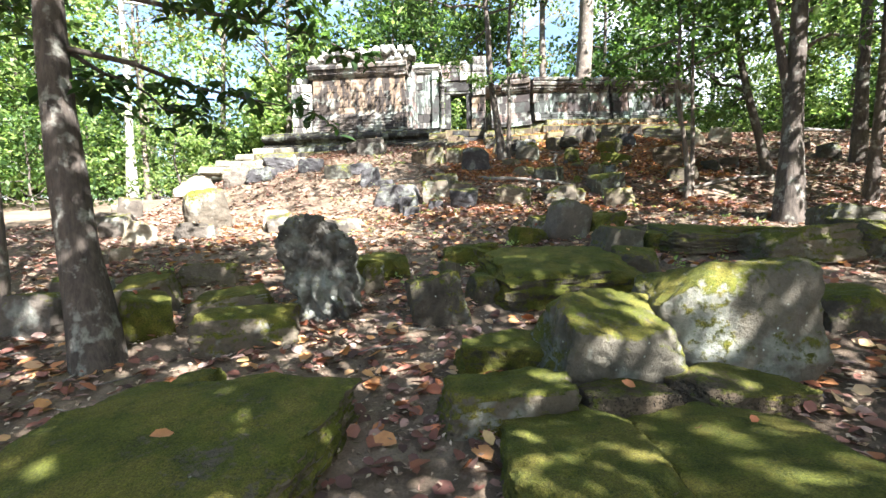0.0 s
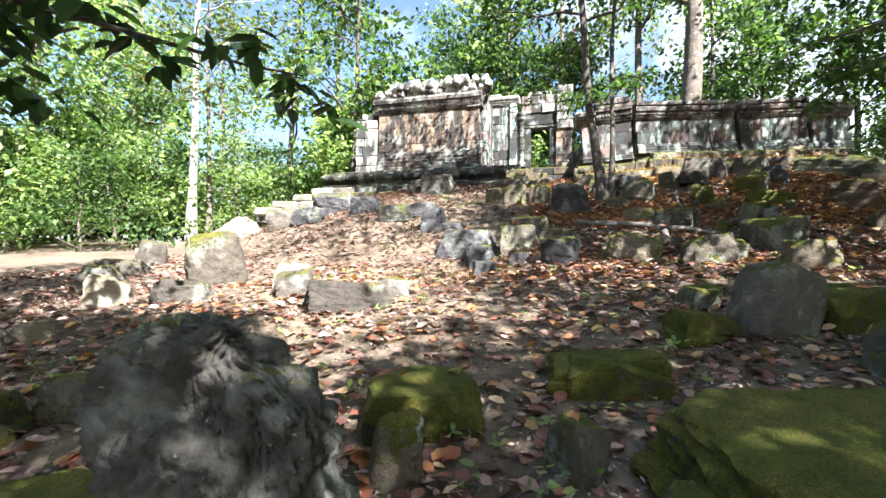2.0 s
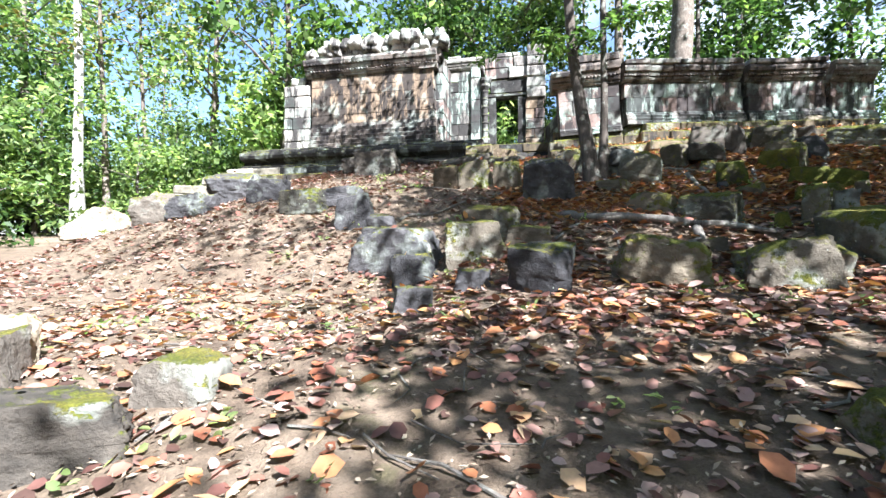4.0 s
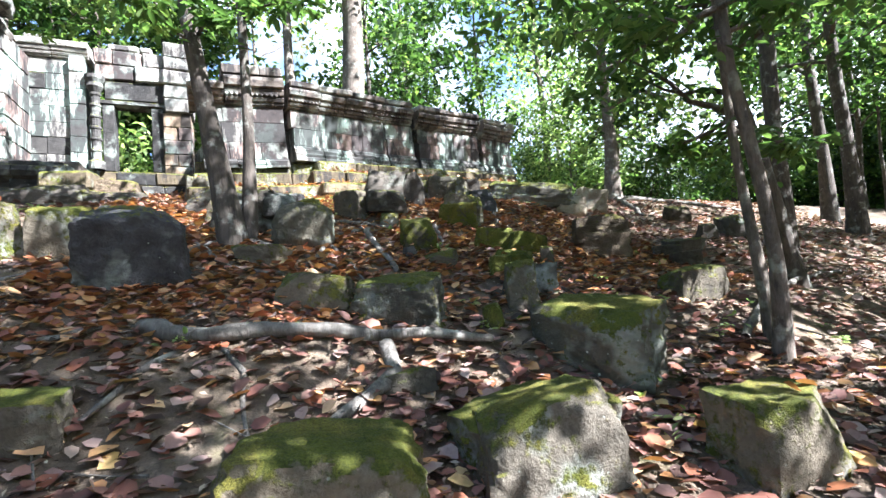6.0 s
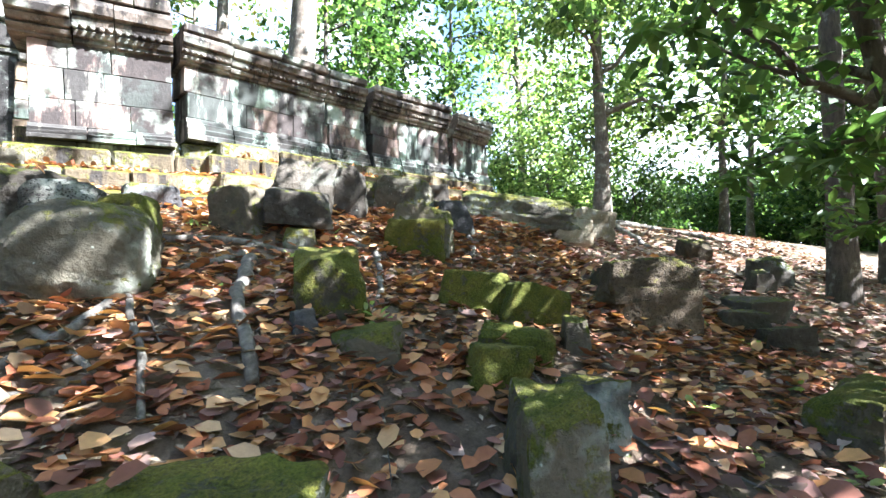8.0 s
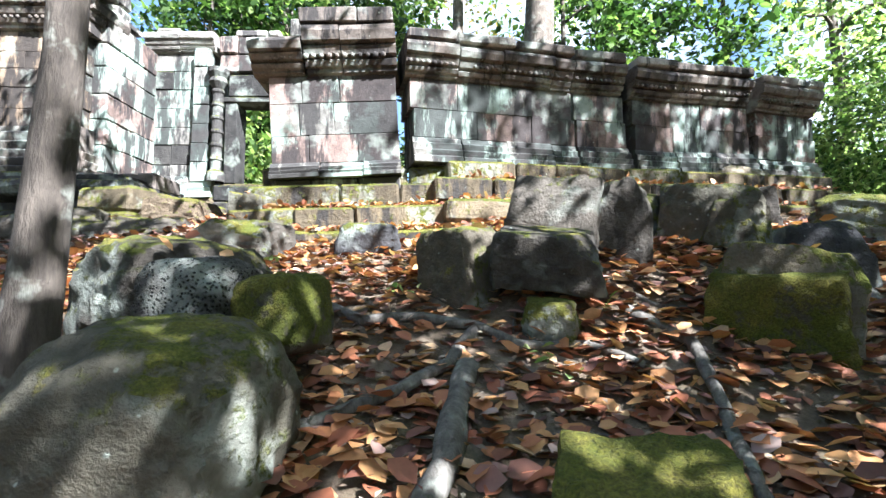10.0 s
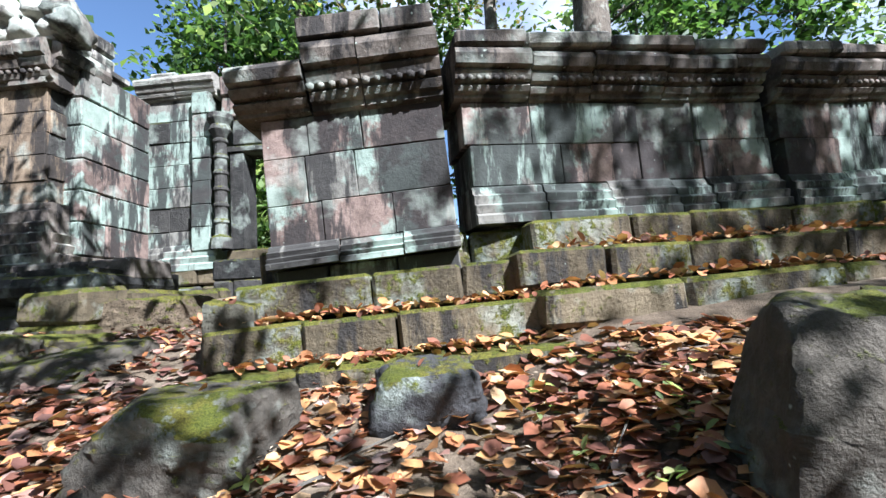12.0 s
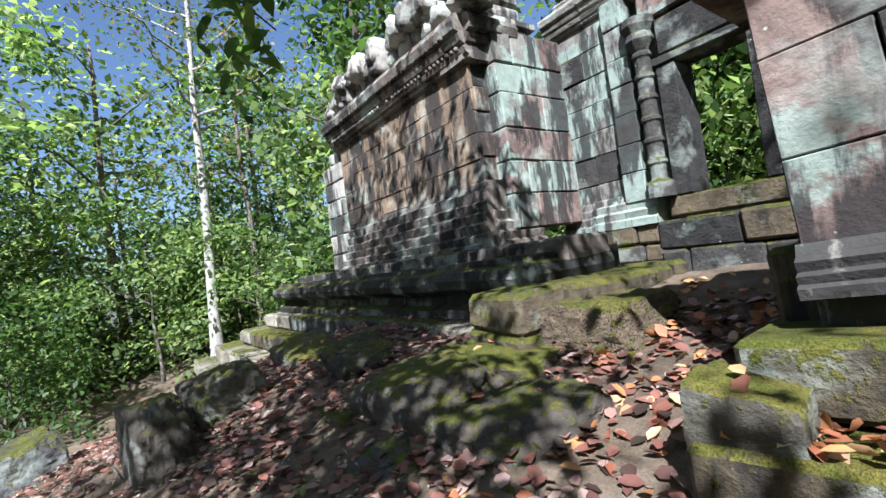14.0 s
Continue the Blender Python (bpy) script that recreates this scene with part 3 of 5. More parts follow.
# dark ledge and terrace under the chamber
ledge = empty("terrace_ledge", "moulded sandstone terrace ledge with lichen, coloured dark for shade", "terrace", kind="structure")
ML = pose(-0.2, 20.5, -0.05, 0, 0, -1.5)
LEDGE = ((0.02, 0.0), (0.02, 0.1), (-0.14, 0.15), (-0.16, 0.26), (-0.04, 0.3), (0.1, 0.36), (0.14, 0.46), (0.1, 0.56), (-0.03, 0.6), (-0.06, 0.66))
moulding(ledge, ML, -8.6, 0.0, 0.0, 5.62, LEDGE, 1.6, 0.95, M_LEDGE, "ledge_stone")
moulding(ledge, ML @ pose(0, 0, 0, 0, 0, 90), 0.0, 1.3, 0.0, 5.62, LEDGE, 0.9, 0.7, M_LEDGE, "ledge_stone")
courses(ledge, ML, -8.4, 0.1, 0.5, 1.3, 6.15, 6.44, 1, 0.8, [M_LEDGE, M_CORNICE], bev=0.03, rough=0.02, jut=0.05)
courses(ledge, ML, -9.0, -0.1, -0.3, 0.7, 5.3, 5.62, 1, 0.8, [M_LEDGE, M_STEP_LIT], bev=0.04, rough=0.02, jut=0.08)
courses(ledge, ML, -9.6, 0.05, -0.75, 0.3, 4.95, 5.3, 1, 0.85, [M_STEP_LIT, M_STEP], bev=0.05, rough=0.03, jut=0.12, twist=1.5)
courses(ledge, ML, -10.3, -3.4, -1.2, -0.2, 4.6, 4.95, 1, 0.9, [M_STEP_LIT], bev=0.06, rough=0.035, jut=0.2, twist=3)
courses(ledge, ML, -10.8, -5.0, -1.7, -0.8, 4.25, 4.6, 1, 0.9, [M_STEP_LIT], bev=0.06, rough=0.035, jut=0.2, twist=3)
courses(ledge, pose(0.42, 20.9, -0.05, 0, 0, 80), -1.1, 1.6, 0.0, 0.8, 5.3, 6.0, 2, 0.7, [M_STEP], bev=0.05, rough=0.03, jut=0.1, twist=1.5)
courses(ledge, pose(0.4, 22.0, 0, 0, 0, 0), 0.0, 1.7, 0.0, 1.2, 5.5, 6.4, 3, 0.7, [M_LEDGE, M_STEP], bev=0.03, rough=0.02, jut=0.05)
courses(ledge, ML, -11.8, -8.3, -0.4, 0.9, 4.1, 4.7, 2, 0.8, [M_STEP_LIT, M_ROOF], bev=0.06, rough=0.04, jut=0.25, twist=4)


# ---- fallen stones ----
SRND = random.Random(21)
STONE_LABEL = {
    "moss": "fallen sandstone block patched with green moss on leafy earth",
    "mossy": "sandstone block thickly covered in bright green moss",
    "grey": "grey weathered sandstone block lying among dry leaves",
    "dark": "dark damp sandstone block half sunk in the slope",
    "slate": "bluish dark sandstone block on the leaf-strewn slope",
    "lichen": "large sandstone block spotted with pale lichen",
    "boulder": "rounded dark boulder with moss and pale lichen spots",
    "pale": "sandstone rubble stone coloured pale for sunlight",
    "pitted": "pitted black stone with holes and lichen",
    "laterite": "brown laterite block with pitted sides",
}
TOPS = []


def stone(x, y, w, d, h, yaw, style, z=None, tilt=None, name="stone_block", rounding=None):
    """A fallen building stone: a worn block with rounded, chipped edges, sunk a little into the earth."""
    d = max(d, min(w, h) * 0.7)
    seed = Vector((SRND.uniform(0, 50), SRND.uniform(0, 50), SRND.uniform(0, 50)))
    bm = bmesh.new()
    bmesh.ops.create_cube(bm, size=2)
    bmesh.ops.subdivide_edges(bm, edges=bm.edges, cuts=26 if w > 0.75 else 14, use_grid_fill=True)
    p = SRND.uniform(14, 34)
    p = rounding or p
    cut = Vector((SRND.uniform(-1, 1), SRND.uniform(-1, 1), SRND.uniform(0.2, 1))).normalized()
    at = SRND.uniform(0.95, 1.25)
    chips = []
    for _ in range(3):
        k = Vector((SRND.choice((-1, 1)), SRND.choice((-1, 1)), SRND.choice((-0.3, 0.8, 1))))
        chips.append((k.normalized(), SRND.uniform(1.12, 1.5)))
    shear_x, shear_y = SRND.uniform(-0.14, 0.14), SRND.uniform(-0.12, 0.12)
    h *= 0.92
    sink = 0.14 * h + 0.05
    for v in bm.verts:
        c = v.co
        c /= (abs(c.x) ** p + abs(c.y) ** p + abs(c.z) ** p) ** (1 / p)
        over = c.dot(cut) - at
        if over > 0:
            c -= cut * over * 0.9
        for k, lim in chips:
            over = c.dot(k) - lim
            if over > 0:
                c -= k * over * 0.85
        c *= 1 + 0.085 * noise.noise(c * 1.0 + seed) + 0.06 * noise.noise(c * 2.7 + seed) + 0.045 * noise.noise(c * 6 + seed) + 0.02 * noise.noise(c * 13 + seed) - 0.05 * max(0.0, noise.noise(c * 3.5 - seed) - 0.25)
        c.x *= 1 - 0.08 * c.z
        c.x += shear_x * c.z * c.y
        c.z += shear_y * c.x + shear_x * 0.6 * c.y if c.z > 0 else 0.0
        v.co = Vector((c.x * w / 2, c.y * d / 2, (c.z + 1) * (h + sink) / 2 - sink))
    z = ground_z(x, y) if z is None else z
    rx, ry = tilt if tilt else (SRND.uniform(-6, 11), SRND.uniform(-9, 9))
    ob = link_mesh(name, bm, M_STONE[style], smooth_shade=True)
    ob.data.set_sharp_from_angle(angle=radians(28))
    ob.matrix_world = pose(x, y, z, rx, ry, yaw + SRND.uniform(-9, 9))
    TOPS.append((x, y, z + h, w, d))
    return tagged(ob, STONE_LABEL[style], "stone", "fallen temple stones")

stone(0.49, 1.25, 1.58, 1.26, 0.25, 6, "moss")
stone(7.72, 6.34, 0.96, 0.77, 0.48, 6, "moss")
stone(5.42, 6.60, 1.42, 1.14, 0.30, 6, "moss")
stone(6.38, 5.91, 1.20, 0.96, 0.42, 6, "moss")
stone(-2.10, 8.06, 0.50, 0.40, 0.35, 20, "dark")
stone(-7.49, 10.01, 0.83, 0.67, 0.40, 20, "dark")
stone(-8.93, 12.08, 0.58, 0.46, 0.49, 20, "grey")
stone(-3.62, 7.70, 0.60, 0.48, 0.24, 20, "dark")
stone(-4.02, 5.55, 0.39, 0.31, 0.23, 20, "dark")
stone(2.60, 1.32, 0.78, 1.1, 0.2, 4, "mossy", rounding=20)
stone(3.42, 1.34, 0.92, 1.15, 0.2, 9, "mossy", rounding=20)
stone(0.67, 5.17, 0.72, 0.50, 0.32, 22, "mossy")
stone(1.88, 5.93, 0.81, 0.50, 0.24, 14, "mossy")
stone(2.98, 4.68, 1.77, 1.10, 0.37, 21, "mossy", tilt=(10, -2), rounding=18)
stone(1.63, 3.64, 0.55, 0.40, 0.47, 22, "grey")
stone(2.08, 4.20, 0.32, 0.35, 0.28, 18, "moss")
stone(2.82, 7.05, 0.64, 0.35, 0.25, 18, "mossy")
stone(3.46, 7.24, 0.75, 0.30, 0.69, 28, "dark", rounding=5, tilt=(4, 16))
stone(4.21, 7.51, 0.61, 0.40, 0.39, 18, "mossy")
stone(4.09, 6.38, 0.66, 0.45, 0.40, 26, "lichen")
stone(3.09, 7.99, 0.31, 0.20, 0.24, 18, "moss")
stone(-1.58, 4.86, 0.73, 0.40, 0.25, 12, "moss")
stone(-2.05, 4.33, 0.54, 0.40, 0.31, 18, "moss")
stone(-0.67, 3.74, 0.83, 0.50, 0.28, 23, "moss")
stone(-0.09, 3.04, 0.88, 0.50, 0.36, 15, "moss", rounding=20)
stone(-1.26, 3.19, 0.45, 0.40, 0.42, 38, "mossy")
stone(-2.71, 4.03, 0.61, 0.40, 0.36, 30, "dark")
stone(-1.01, 7.48, 0.97, 0.45, 0.35, 30, "dark", rounding=24)
stone(-4.37, 9.19, 0.91, 0.20, 0.98, 43, "grey", rounding=5)
stone(-3.69, 7.64, 0.70, 0.30, 0.32, 18, "dark")
stone(-4.63, 7.35, 0.55, 0.30, 0.42, 33, "pale")
stone(-2.29, 8.27, 0.48, 0.30, 0.40, 18, "pale")
stone(-5.88, 8.27, 0.58, 0.30, 0.50, 18, "dark")
stone(-8.29, 11.52, 0.60, 0.30, 0.65, 38, "dark")
stone(-3.92, 5.39, 0.46, 0.35, 0.27, 18, "dark")
stone(-6.56, 14.48, 0.95, 0.45, 0.61, 18, "dark")
stone(4.03, 2.84, 1.21, 0.75, 0.82, -0, "lichen", rounding=7)
stone(2.98, 2.62, 0.95, 0.70, 0.59, 10, "lichen", tilt=(16, 8))
stone(2.31, 2.69, 0.81, 0.40, 0.28, 16, "mossy")
stone(2.27, 1.89, 0.81, 0.45, 0.28, 2, "moss")
stone(3.02, 2.04, 0.63, 0.40, 0.18, 6, "laterite")
stone(3.80, 2.23, 0.86, 0.50, 0.20, 14, "laterite")
stone(1.94, 5.84, 0.70, 0.40, 0.25, 6, "mossy")
stone(4.34, 6.71, 0.58, 0.35, 0.31, 6, "lichen")
stone(4.95, 6.58, 0.74, 0.50, 0.30, 6, "mossy")
stone(5.92, 6.53, 1.35, 0.70, 0.29, 12, "mossy")
stone(6.86, 6.36, 1.21, 0.70, 0.36, -2, "moss")
stone(8.06, 7.12, 1.16, 0.60, 0.53, 6, "lichen")
stone(5.49, 3.61, 0.61, 0.50, 0.36, 6, "moss")
stone(-2.54, 3.38, 0.57, 0.50, 0.41, 6, "dark")
stone(0.02, 2.10, 0.34, 0.30, 0.16, 6, "mossy")
stone(4.03, 5.29, 0.58, 0.50, 0.33, 6, "moss")
stone(-1.70, 3.86, 0.60, 0.40, 0.38, 18, "moss")
stone(0.11, 1.86, 0.22, 0.25, 0.11, 6, "dark")
stone(-3.78, 5.88, 0.20, 0.30, 0.23, 14, "pale")
stone(3.07, 8.14, 0.38, 0.30, 0.25, 14, "moss")
stone(4.19, 7.82, 0.64, 0.40, 0.36, 14, "mossy")
stone(1.62, 4.78, 0.17, 0.30, 0.31, 34, "moss")
stone(0.71, 4.56, 0.26, 0.20, 0.37, 24, "moss", rounding=6)
stone(-5.78, 16.09, 1.18, 0.95, 0.66, 6, "slate")
stone(-5.71, 14.49, 0.85, 0.68, 0.44, 6, "slate")
stone(-3.22, 18.22, 0.99, 0.79, 0.49, 6, "dark")
stone(-0.69, 8.21, 0.45, 0.36, 0.25, 6, "dark")
stone(-8.37, 14.70, 1.06, 0.85, 0.62, 6, "pale")
stone(9.32, 21.03, 0.67, 0.54, 0.45, -28, "moss")
stone(6.47, 16.08, 0.69, 0.55, 0.49, -28, "moss")
stone(13.16, 16.70, 0.58, 0.47, 0.44, -28, "laterite")
stone(13.22, 15.39, 0.56, 0.45, 0.47, -28, "dark")
stone(9.41, 13.91, 0.51, 0.41, 0.23, -28, "dark")
stone(8.95, 17.3, 1.85, 0.8, 0.5, -42, "lichen", rounding=9)
stone(9.45, 17.85, 0.6, 0.45, 0.4, -20, "pale", z=5.1)
stone(10.67, 17.22, 0.73, 0.58, 0.56, -28, "pale")
stone(3.75, 18.2, 0.62, 0.5, 0.32, 2, "slate", rounding=6)
stone(2.5, 17.85, 0.85, 0.65, 0.40, -8, "dark")
stone(7.0, 17.3, 0.5, 0.4, 0.4, -20, "moss")
stone(5.32, 17.1, 0.7, 0.55, 0.66, -15, "dark", z=4.88, rounding=10)
stone(5.95, 17.05, 0.4, 0.45, 0.6, -28, "dark", z=4.88)
stone(5.1, 16.35, 0.65, 0.5, 0.3, -20, "dark", z=4.7)
stone(3.0, 16.05, 1.05, 0.8, 0.6, -24, "dark", rounding=5)
stone(-0.37, 11.85, 1.17, 0.50, 0.61, -18, "slate")
stone(-0.00, 11.36, 0.55, 0.30, 0.39, 17, "slate")
stone(0.73, 11.64, 0.71, 0.40, 0.52, 7, "grey")
stone(0.91, 12.19, 0.76, 0.40, 0.39, -23, "grey")
stone(1.41, 12.00, 0.56, 0.30, 0.21, -3, "grey")
stone(1.51, 10.61, 0.62, 0.50, 0.47, -7, "slate")
stone(2.76, 10.91, 0.87, 0.60, 0.47, -3, "moss", rounding=7)
stone(4.10, 11.15, 0.95, 0.55, 0.31, 5, "grey")
stone(0.80, 10.69, 0.37, 0.20, 0.20, 12, "slate")
stone(0.22, 10.32, 0.38, 0.28, 0.25, 17, "slate")
stone(5.25, 11.80, 0.96, 0.60, 0.54, -62, "lichen")
stone(3.99, 10.89, 0.74, 0.45, 0.45, -21, "grey")
stone(5.26, 10.41, 0.66, 0.45, 0.44, -15, "moss")
stone(3.89, 12.76, 0.77, 0.50, 0.39, -32, "lichen")
stone(3.24, 13.19, 0.64, 0.40, 0.27, -30, "moss")
stone(5.17, 12.66, 0.30, 0.25, 0.48, -26, "moss")
stone(4.64, 12.37, 0.17, 0.20, 0.21, -36, "mossy", rounding=5)
stone(5.70, 13.01, 0.32, 0.30, 0.27, -36, "dark")
stone(6.34, 13.66, 0.17, 0.20, 0.23, -36, "moss")
stone(3.47, 14.98, 0.78, 0.72, 0.58, -16, "boulder", rounding=2.7)
stone(4.59, 16.57, 0.49, 0.40, 0.46, -42, "moss")
stone(4.86, 14.44, 0.43, 0.42, 0.41, -13, "mossy")
stone(6.35, 16.01, 0.66, 0.40, 0.39, -37, "mossy")
stone(7.22, 16.62, 0.51, 0.35, 0.45, -2, "slate")
stone(6.95, 17.55, 0.85, 0.7, 0.6, -28, "lichen", z=4.98, tilt=(10, 6), rounding=6)
stone(7.94, 18.45, 0.65, 0.30, 0.39, -17, "dark")
stone(6.40, 17.91, 0.56, 0.30, 0.45, -32, "moss")
stone(6.02, 14.43, 0.55, 0.35, 0.30, -29, "mossy")
stone(6.35, 14.15, 0.52, 0.40, 0.29, -23, "mossy")
stone(5.06, 16.05, 0.30, 0.25, 0.20, -17, "moss")
stone(4.61, 14.17, 0.14, 0.15, 0.13, 3, "slate")
stone(7.91, 14.69, 0.15, 0.30, 0.25, -17, "moss")
stone(2.58, 16.62, 0.42, 0.40, 0.38, -17, "moss")
stone(7.69, 14.04, 0.74, 0.50, 0.32, -28, "laterite", z=3.91)
stone(7.72, 14.03, 0.72, 0.50, 0.34, -35, "laterite")
stone(5.53, 13.50, 0.34, 0.30, 0.18, -17, "mossy")
stone(5.85, 13.71, 0.47, 0.30, 0.17, -42, "mossy")
stone(5.31, 12.91, 0.33, 0.35, 0.36, -27, "grey")
stone(4.89, 13.87, 0.39, 0.25, 0.14, -32, "moss")
stone(8.77, 13.74, 0.41, 0.30, 0.17, -32, "dark")
stone(11.16, 14.64, 0.36, 0.25, 0.32, -12, "dark")
stone(7.48, 12.40, 0.74, 0.40, 0.36, -11, "moss")
stone(8.69, 13.36, 0.42, 0.30, 0.20, -36, "dark")
stone(9.53, 16.59, 0.62, 0.50, 0.40, -32, "pale", rounding=5)
stone(-2.70, 13.68, 0.81, 0.45, 0.39, 2, "lichen")
stone(-2.07, 13.89, 0.81, 0.40, 0.32, -8, "slate")
stone(-1.44, 13.08, 0.58, 0.35, 0.48, 9, "slate")
stone(-3.95, 14.55, 0.76, 0.50, 0.44, -3, "slate")
stone(-0.98, 13.01, 0.45, 0.25, 0.21, -3, "slate")
stone(-2.52, 17.43, 1.11, 0.50, 0.67, -3, "dark")
stone(0.34, 15.00, 0.67, 0.40, 0.58, 7, "moss")
stone(0.98, 15.01, 0.54, 0.40, 0.54, -3, "moss")
stone(-0.22, 14.93, 0.48, 0.35, 0.44, -3, "laterite")
stone(3.57, 11.87, 0.40, 0.20, 0.11, -3, "grey")
stone(2.90, 14.34, 0.48, 0.40, 0.19, -36, "moss")
stone(1.75, 14.10, 0.85, 0.62, 0.72, 8, "slate", z=3.64, tilt=(14, -3), rounding=24)
stone(3.27, 15.62, 0.46, 0.45, 0.32, -14, "pitted", z=4.46, rounding=4)
stone(3.68, 15.58, 0.34, 0.4, 0.3, -24, "mossy", z=4.4, rounding=5)

# soil bank stones and single pieces
stone(9.6, 21.0, 1.25, 0.9, 0.62, -20, "pale")
stone(2.18, 19.12, 0.42, 0.4, 0.5, 8, "lichen", z=5.22)
stone(0.0, 19.75, 1.3, 0.8, 0.55, 4, "moss", z=4.98)
stone(-1.4, 19.0, 1.6, 0.7, 0.4, -4, "moss", z=4.75)
stone(-0.35, 19.2, 1.7, 0.85, 0.5, 3, "dark", z=4.98, rounding=9)
stone(0.85, 19.15, 0.95, 0.8, 0.38, 6, "dark", z=5.02, rounding=9)
stone(-2.0, 19.45, 1.5, 0.8, 0.52, -3, "dark", z=4.98, rounding=9)
stone(-3.5, 19.5, 1.3, 0.8, 0.5, 2, "dark", z=4.95, rounding=9)
stone(0.55, 20.45, 1.1, 0.9, 0.5, 5, "laterite", z=5.35)
stone(0.5, 18.75, 1.3, 0.8, 0.22, 10, "slate", z=4.88)
stone(1.5, 19.0, 0.9, 0.8, 0.2, 0, "slate", z=4.9)


# ---- carved stone figure ----
def figure():
    """A broken carved guardian slab, worn to lumps, leaning back in the earth: one plain mesh."""
    bm = bmesh.new()
    bmesh.ops.create_cube(bm, size=2)
    bmesh.ops.subdivide_edges(bm, edges=bm.edges, cuts=64, use_grid_fill=True)
    for v in bm.verts:
        c = v.co
        c /= (abs(c.x) ** 5 + abs(c.y) ** 5 + abs(c.z) ** 5) ** 0.2
        up = (c.z + 1) / 2
        half = 0.27 + 0.13 * smooth(0.0, 0.6, up) - 0.16 * smooth(0.78, 1.0, up) * (0.4 + max(0.0, c.x))
        q = Vector((c.x * half - 0.30 * (up - 0.35), c.y * (0.27 - 0.07 * up), up * 1.36 - 0.1))
        cell = noise.voronoi(q * 8.5 + noise.noise_vector(q * 4) * 0.5)[0]
        boss = max(0.0, 0.55 - cell[0]) * 0.1 + min(0.12, cell[1] - cell[0]) * 0.15
        scroll = 0.011 * math.sin(cell[0] * 30)
        lump = boss + scroll + 0.07 * noise.noise(q * 4.5) + 0.04 * abs(noise.noise(q * 10)) + 0.02 * abs(noise.noise(q * 19 + Vector((4, 0, 0)))) + 0.006 * noise.noise(q * 40) - 0.07
        ridge = 0.05 * math.sin((q.x + 0.3 * q.z) * 34 + 4 * noise.noise(q * 3)) * (1 - smooth(0.38, 0.55, up))
        out = Vector((0.8 * c.x, c.y, 0.3 * c.z)).normalized()
        v.co = q + out * (lump + (ridge if c.y < 0 else 0))
    bmesh.ops.smooth_vert(bm, verts=bm.verts, factor=0.3)
    ob = link_mesh("stone_statue", bm, M_FIGURE, smooth_shade=True)
    ob.matrix_world = pose(0.40, 3.78, 0.86, 6, 3, 16)
    tagged(ob, "worn carved stone guardian fragment, lichen-spotted, standing in earth", "statue")


figure()


# ---- trees ----
TRND = random.Random(5)
NRND = np.random.default_rng(3)


def tube_bm(bm, pts, radii, sides=8, twist=0.0):
    rings = []
    for i, (p, r) in enumerate(zip(pts, radii)):
        a, b = Vector(pts[max(0, i - 1)]), Vector(pts[min(len(pts) - 1, i + 1)])
        t = (b - a).normalized()
        u = t.orthogonal().normalized() if i == 0 else (u - t * u.dot(t)).normalized()
        w = t.cross(u)
        rings.append([bm.verts.new(Vector(p) + (u * math.cos(k * math.tau / sides) + w * math.sin(k * math.tau / sides)) * r * (1 + 0.2 * noise.noise(Vector(p) * 2 + Vector((k, 0, 0))))) for k in range(sides)])
    for a, b in zip(rings, rings[1:]):
        for k in range(sides):
            bm.faces.new([a[k], a[(k + 1) % sides], b[(k + 1) % sides], b[k]])
    bm.faces.new(rings[-1])


def bend(p0, p1, n, wob, rnd):
    """Points from p0 to p1 along an uneven line."""
    p0, p1 = Vector(p0), Vector(p1)
    s = Vector((rnd.uniform(0, 90), rnd.uniform(0, 90), rnd.uniform(0, 90)))
    out = []
    for i in range(n + 1):
        k = i / n
        env = math.sin(k * math.pi) ** 0.7 if k not in (0, 1) else 0
        out.append(p0.lerp(p1, k) + noise.noise_vector(s + Vector((k * 2.5, 0, 0))) * wob * env)
    return out


